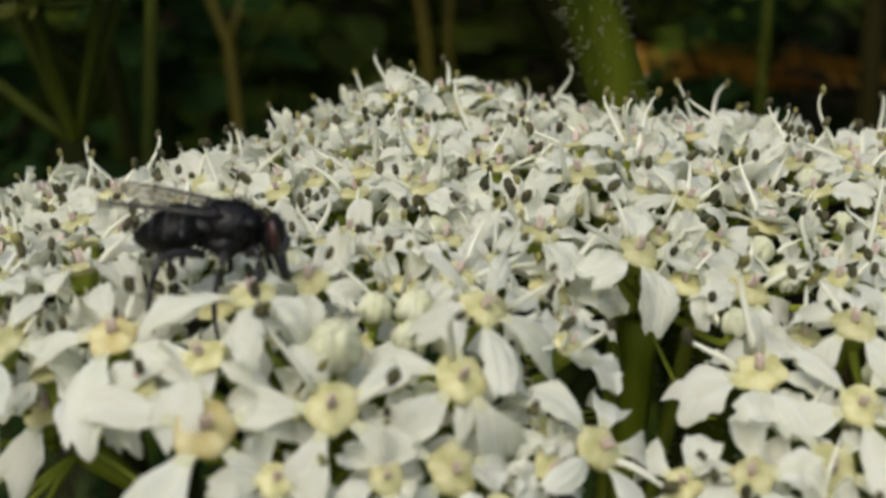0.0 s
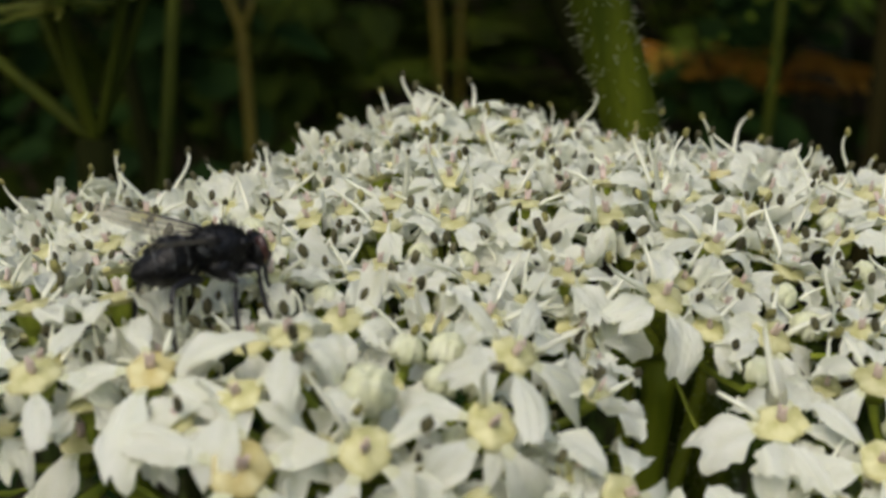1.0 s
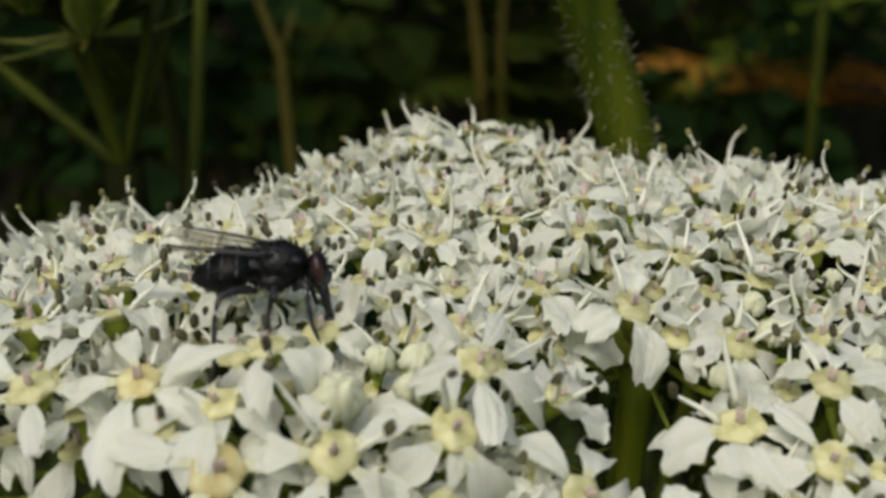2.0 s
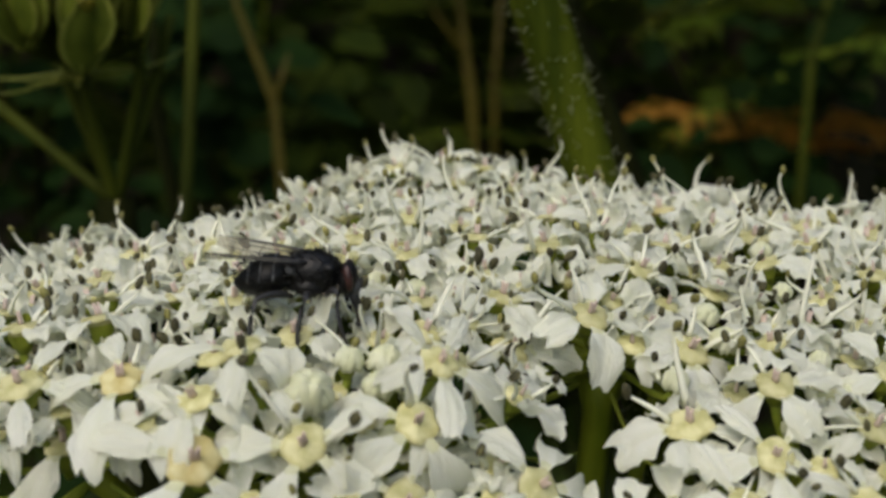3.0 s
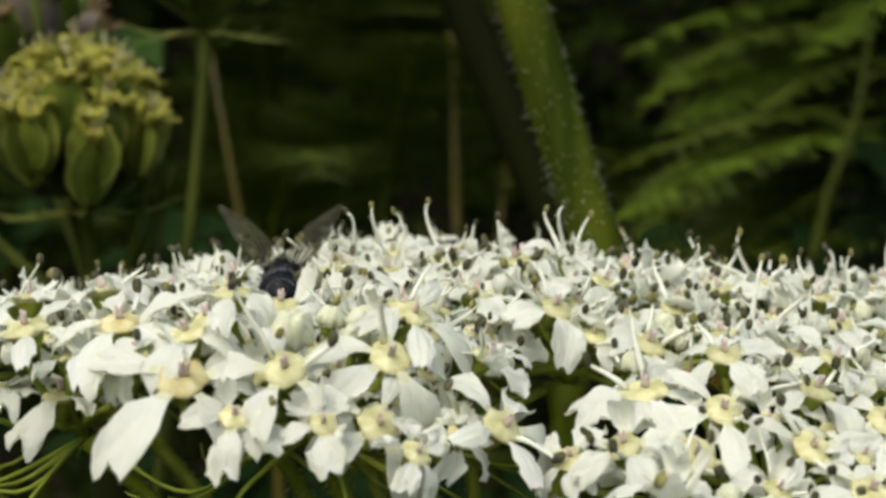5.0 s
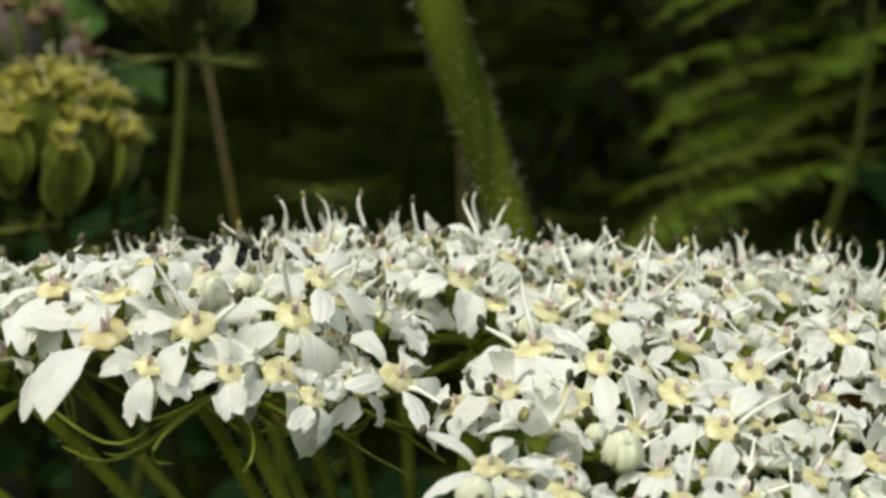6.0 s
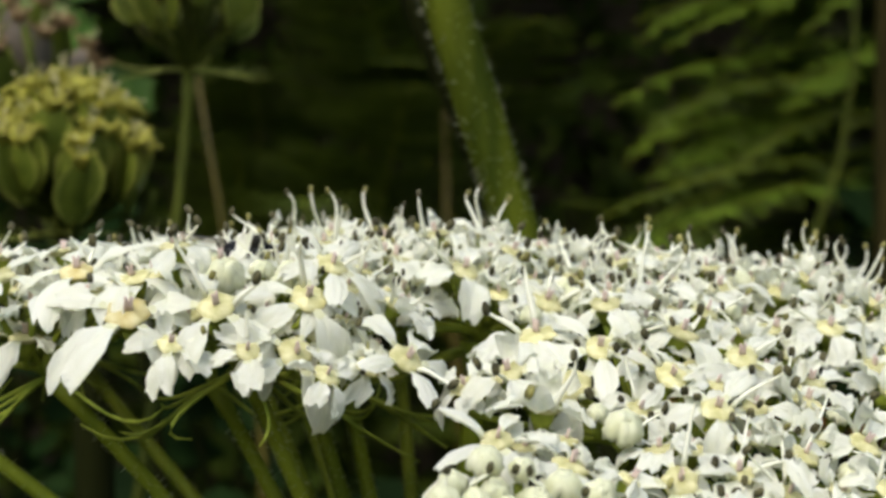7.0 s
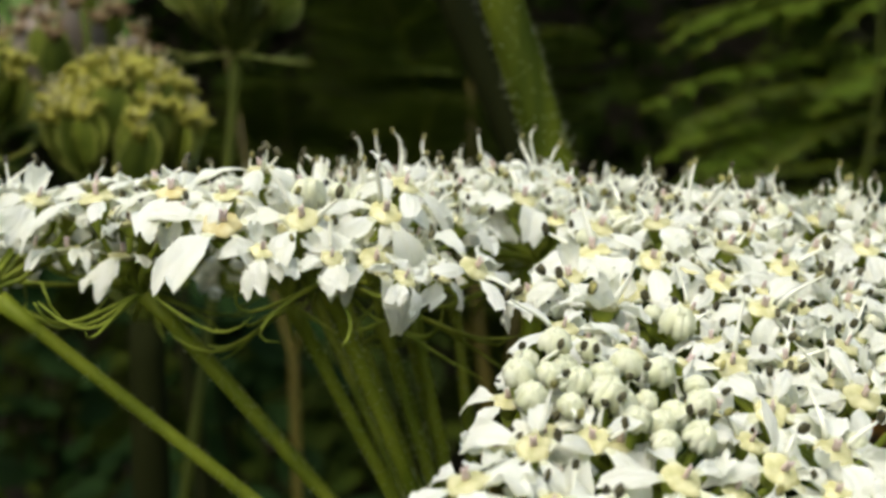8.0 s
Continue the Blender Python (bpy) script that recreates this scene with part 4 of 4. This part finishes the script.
# ---- the fly: head towards +x, its feet at z = -1.2, lengths in millimetres ----
def build_fly():
    r = random.Random(2)
    fly = thing("fly", (-21, -6, 1), "bristly black fly with smoky wings feeding on the flowers", "fly")

    def bristles(shape, centre, axes, count, length, mat):
        c, (ax, ay, az) = Vector(centre), [Vector(a) for a in axes]
        for _ in range(count):
            d = Vector((r.gauss(0, 1), r.gauss(0, 1), r.gauss(0, 1))).normalized()
            p = c + ax * d.x + ay * d.y + az * d.z
            out = (d + Vector((-0.7, 0, 0.15))).normalized()
            shape.cone(p, p + out * length * r.uniform(0.6, 1.3), 0.045, mat)

    t = Shape()
    t.blob((0.35, 0, 2.72), ((0, 1.28, 0), (0, 0, 1.32), (1.62, 0, 0)), 0, 14, 20, 0.09, 3)
    t.blob((-1.15, 0, 3.05), ((0, 0.78, 0), (0, 0, 0.5), (0.75, 0, 0)), 0, 7, 12, 0.05)
    for y in (-1, 1):
        t.blob((1.35, 0.72 * y, 3.15), ((0, 0.42, 0), (0, 0, 0.38), (0.45, 0, 0)), 0, 6, 9)
        t.blob((0.2, 0.95 * y, 2.05), ((0, 0.42, 0), (0, 0, 0.6), (0.85, 0, 0)), 0, 6, 9, 0.1, y)
        t.blob((-0.75, 0.85 * y, 2.95), ((0, 0.32, 0), (0, 0, 0.3), (0.4, 0, -0.1)), 1, 5, 8)
    for y in (-0.7, -0.28, 0.28, 0.7):
        t.tube([(1.35, y * 0.8, 3.62 - 0.25 * abs(y)), (0.5, y, 3.93 - 0.3 * abs(y)), (-0.7, y, 3.78 - 0.3 * abs(y))], [0.03, 0.075, 0.05], 6, 1)
    bristles(t, (0.3, 0, 2.75), ((1.75, 0, 0), (0, 1.25, 0), (0, 0, 1.25)), 200, 0.5, 2)
    part("thorax", t.mesh("thorax", [M_FLY, M_FLY_STRIPE, M_BRISTLE]), fly)

    a = Shape()
    a.blob((-2.45, 0, 2.35), ((0, 1.42, 0), (0.3, 0, 1.30), (1.75, 0, 0.25)), 0, 16, 20, 0.06, 5)
    a.v = [(x, y * (1 - 0.42 * max(0, -2.4 - x) / 1.8), 2.35 + (z - 2.35) * (1 - 0.42 * max(0, -2.4 - x) / 1.8) - 0.12 * max(0, -2.8 - x)) for x, y, z in a.v]
    for k, (x, w) in enumerate(((-1.75, 1.32), (-2.5, 1.36), (-3.25, 0.98))):
        a.tube([(x, w * math.cos(q) * 1.01, 2.35 + 0.17 * (x + 2.2) + 1.36 * (w / 1.42) * math.sin(q)) for q in (math.pi * i / 12 for i in range(13))], 0.07, 6, 1)
    bristles(a, (-2.45, 0, 2.35), ((1.7, 0, 0), (0, 1.3, 0), (0, 0, 1.15)), 220, 0.36, 2)
    part("abdomen", a.mesh("abdomen", [M_FLY, M_FLY_STRIPE, M_BRISTLE]), fly)

    h = Shape()
    h.blob((2.35, 0, 2.45), ((0, 1.0, 0), (0.1, 0, 0.98), (0.62, 0, -0.1)), 0, 8, 14)
    h.blob((2.75, 0, 1.95), ((0, 0.55, 0), (0.1, 0, 0.55), (0.4, 0, 0)), 1, 6, 10)
    bristles(h, (2.4, 0, 2.5), ((0.6, 0, 0), (0, 0.8, 0), (0, 0, 0.95)), 36, 0.4, 2)
    head = part("head", h.mesh("head", [M_FLY, M_FLY_STRIPE, M_BRISTLE]), fly)
    for y in (-1, 1):
        e = Shape()
        e.blob((2.4, 0.62 * y, 2.62), ((0.34, 0.16 * y, 0), (0, 0.42, 0.1), (-0.1, 0, 0.78)), 0, 8, 12)
        part("eye", e.mesh("eye", [M_EYE]), head, label="dark red-brown compound eye")
        n = Shape()
        n.tube([(2.9, 0.14 * y, 2.5), (3.1, 0.18 * y, 2.3), (3.12, 0.2 * y, 1.95)], [0.08, 0.1, 0.07], 6)
        n.cone((3.1, 0.18 * y, 2.3), (3.45, 0.3 * y, 2.45), 0.03)
        part("antenna", n.mesh("antenna", [M_FLY_LEG]), head)
    p = Shape()
    p.tube([(2.6, 0, 1.75), (2.8, 0, 1.1), (3.0, 0, 0.4), (3.1, 0, -0.2)], [0.36, 0.28, 0.2, 0.2], 8)
    p.blob((3.12, 0, -0.28), ((0.36, 0, 0), (0, 0.3, 0), (0, 0, 0.16)), 0, 5, 8)
    part("proboscis", p.mesh("proboscis", [M_FLY_LEG]), head)

    # legs: hip, knee, ankle and toe of the left side; the others mirror them. Each swings on its hip
    legs = []
    for n, (hip, knee, ankle, toe) in enumerate((((1.2, 0.5, 1.5), (1.9, 1.5, 1.9), (2.3, 2.2, -0.4), (3.2, 2.6, -1.9)),
                                                 ((0.2, 0.7, 1.4), (0.3, 2.1, 1.7), (0.1, 3.0, -0.9), (0.5, 3.4, -2.1)),
                                                 ((-0.8, 0.6, 1.4), (-2.7, 1.9, 1.5), (-2.9, 2.9, -1.1), (-3.2, 3.6, -2.4)))):
        for y in (-1, 1):
            pts = [Vector((q[0] - hip[0], (q[1] - hip[1]) * y, q[2] - hip[2])) for q in (hip, knee, ankle, toe)]
            thigh = bezier(pts[0], pts[0].lerp(pts[1], 0.35) + Vector((0, 0, 0.35)), pts[0].lerp(pts[1], 0.75) + Vector((0, 0, 0.30)), pts[1], 6)
            shin = bezier(pts[1], pts[1].lerp(pts[2], 0.35) + Vector((-0.22, 0.1 * y, 0)), pts[1].lerp(pts[2], 0.7) + Vector((-0.22, 0.1 * y, 0)), pts[2], 6)
            foot = bezier(pts[2], pts[2].lerp(pts[3], 0.4) + Vector((0, 0, -0.35)), pts[2].lerp(pts[3], 0.8) + Vector((0, 0, -0.25)), pts[3], 10)
            s = Shape()
            s.tube(thigh + shin[1:] + foot[1:], [0.17, 0.23, 0.25, 0.24, 0.21, 0.17, 0.15] + [0.14, 0.135, 0.13, 0.125, 0.12, 0.105] + [0.08, 0.10, 0.075, 0.10, 0.07, 0.095, 0.07, 0.09, 0.07, 0.09], 8)
            leg = part("leg", s.mesh("leg", [M_FLY_LEG]), fly)
            h = Shape()
            for _ in range(44):
                i = r.randrange(2)
                c = pts[i].lerp(pts[i + 1], r.random())
                h.cone(c, c + Vector((r.gauss(0, 1), r.gauss(0, 1), r.gauss(0, 1))).normalized() * 0.42, 0.02)
            tagged(part("bristles", h.mesh("bristles", [M_BRISTLE]), leg), kind="stuff")
            legs.append((leg, Vector((hip[0], hip[1] * y, hip[2])), 1 if (n + (y > 0)) % 2 else -1))

    wings = []
    for y in (-1, 1):
        w = Shape()
        rows = []
        for i in range(13):
            u = i / 12
            front = 0.18 + 0.62 * math.sin(math.pi * min(u, 0.96) ** 0.9) ** 0.7
            rear = 0.15 + 1.75 * math.sin(math.pi * min(u ** 0.75, 0.97)) ** 0.75
            rows.append([(0.2 - 5.7 * u, y * (front * (1 - v) - rear * v) * 0.72, 0.10 * math.sin(5 * v) - 0.35 * v * v) for v in (0, 0.25, 0.5, 0.75, 1)])
        w.grid(rows)
        for v0, v1 in ((0.0, 0.0), (0.12, 0.1), (0.25, 0.3), (0.45, 0.55), (0.6, 0.85)):
            line = []
            for i in range(0, 12):
                v = v0 + (v1 - v0) * i / 12
                j = min(int(v * 4), 3)
                line.append(Vector(rows[i][j]).lerp(Vector(rows[i][j + 1]), v * 4 - j))
            w.tube(line, [0.05 - 0.003 * i for i in range(12)], 4, 1)
        w.tube([Vector(rows[6][1]), Vector(rows[6][3])], [0.03, 0.03], 4, 1)
        wing = part("wing", w.mesh("wing", [M_WING, M_FLY_LEG]), fly, label="smoky see-through wing with dark veins")
        wings.append(wing)
    return fly, wings, legs


fly, wings, legs = build_fly()
fly.scale = (1.08, 1.08, 1.08)


def on_umbel(x, y, z, heading, pitch=0.0, roll=0.0):
    """A pose of the fly: place of its feet in millimetres, heading in degrees from +x to the left, nose up."""
    return Matrix.Translation(CENTRE + Vector((x, y, z)) * MM) @ pose(0, 0, 0, 0, 0, heading) @ pose(0, 0, 0, roll, -pitch, 0) @ Matrix.Translation((0.0003, 0, 0.0003))


def wing_pose(side, sweep, lift, splay=0.0):
    """A wing on its hinge: sweep out from the body, lift up, splay of the raised wing, in degrees."""
    return Matrix.Translation(Vector((-0.1, 0.95 * side, 3.55)) * MM) @ pose(0, 0, 0, -side * splay, 0, 0) @ pose(0, 0, 0, 0, 0, -side * sweep) @ pose(0, 0, 0, 0, lift, 0) @ pose(0, 0, 0, side * 3, 0, 0)


FLY_ROWS = [
    (0, -20.6, -8.7, 0.9, 2, -6), (0.1, -20.7, -8.7, 0.9, 2, -6), (0.2, -21.1, -8.7, 0.9, 4, -2), (0.3, -22.3, -8.4, 1.2, 30, 12), (0.4, -23.8, -8.2, 1.5, 56, 16), (0.5, -24.2, -8.1, 1.6, 68, 13),
    (0.6, -24.3, -7.8, 1.3, 72, 2), (0.7, -24, -7.4, 1.2, 72, -2), (0.8, -23.8, -7, 1.1, 54, -2), (1, -23.4, -6.7, 0.9, 34, -4), (1.2, -21.9, -6.6, 0.8, 12, -10), (2.3, -18.7, -6.1, 1.1, 2, -2),
    (2.5, -18.1, -5.7, 0.9, -8, -14), (2.8, -16.8, -5.4, 0.8, 0, 2), (3, -15.8, -5.1, 0.7, 0, -3), (3.5, -12.6, -4.4, 0, -4, -4), (3.7, -13.3, -3.8, -0.1, 16, 0), (3.8, -13.2, -3.2, -0.3, 44, 2),
    (3.9, -13.1, -2.2, -0.2, 64, 4), (4, -14.1, -0.9, 0.1, 94, 4), (4.1, -14.4, -0.4, 0.1, 102, 4), (4.5, -14.6, 0.1, -0.1, 104, 4), (4.8, -16.2, -0.9, -1, 102, 2), (5, -17, -1.3, -1.6, 100, 2), (5.2, -16.7, -0.5, -1.1, 96, 2),
    (6.3, -15.3, 0.5, -2.1, 70, 0),
    (7, -15.3, 0.5, -2.3, 68, 0), (8, -15.3, 2, -2.8, 66, 0),
]
WING_ROWS = [(0.0, 8, 6), (0.2, 12, 4), (0.3, 24, 5), (0.5, 30, 2), (0.6, 48, 24), (0.7, 48, 24), (0.8, 38, 12), (1.0, 34, 10), (1.2, 16, 14), (2.3, 8, 6), (2.5, 16, 14), (2.8, 10, 6), (3.6, 8, 5), (3.8, 18, 4), (4.0, 20, 8), (4.5, 20, 6), (4.6, 28, 12, 8), (4.7, 28, 30, 22), (4.8, 18, 54, 32), (5.0, 10, 68, 30), (5.2, 14, 62, 28), (5.6, 16, 40, 14), (6.3, 20, 8), (8.0, 20, 8)]


# the legs step three and three: seconds and degrees of swing
STEPS = [(0.0, 0), (0.2, 3), (0.3, -9), (0.4, 8), (0.5, -4), (0.6, 7), (0.7, -8), (0.8, 8), (0.9, -7), (1.0, 3), (1.2, -7), (1.5, 6), (1.9, -6), (2.3, 2), (2.5, -7), (2.8, 5), (3.0, -4), (3.2, 8), (3.4, -8), (3.5, 4), (3.7, -9), (3.9, 8), (4.1, -5), (4.5, 0), (4.8, 6), (5.0, -3), (5.6, 5), (6.3, 0), (8.0, 0)]

STEM_TOP = Vector((-35.6, 45, 140))
# the front stem sways in the wind: seconds and millimetres to the right
SWAY = [(0.0, -0.9), (0.5, -1.6), (1.0, -1.9), (2.5, -1.9), (3.0, -2.8), (3.5, 0.2), (4.0, 1.5), (4.5, 3.1), (5.0, 1.0), (5.2, 0.2), (6.5, -1.3), (7.0, -0.2), (7.5, 0.0), (8.0, -0.4)]

# the fruiting umbel nods with it: seconds, millimetres to the right and up
NOD = [(0.0, 0, 0), (3.0, 0, 0), (3.5, 0.2, 0), (4.0, 0.6, 0), (4.5, 2.8, 2.2), (5.0, -1.2, -0.6), (5.2, -1.6, -0.6), (6.5, -2.2, -0.4), (7.0, -0.4, -1.8), (8.0, -0.6, -1.8)]


def motions():
    walk(fruiting, [(t, Matrix.Translation(CENTRE + (fruit_node + Vector((dx, 0, dz))) * MM)) for t, dx, dz in NOD])
    walk(front_stem, [(t, Matrix.Translation(CENTRE + (STEM_TOP + Vector((dx, 0, 0))) * MM)) for t, dx in SWAY])
    walk(fly, [(t, on_umbel(*row)) for t, *row in FLY_ROWS])
    for side, wing in zip((-1, 1), wings):
        walk(wing, [(t, wing_pose(side, *turns)) for t, *turns in WING_ROWS])
    for leg, hip, sign in legs:
        walk(leg, [(t, Matrix.Translation(hip * MM) @ pose(0, 0, 0, 0, 0, sign * swing)) for t, swing in STEPS])


motions()
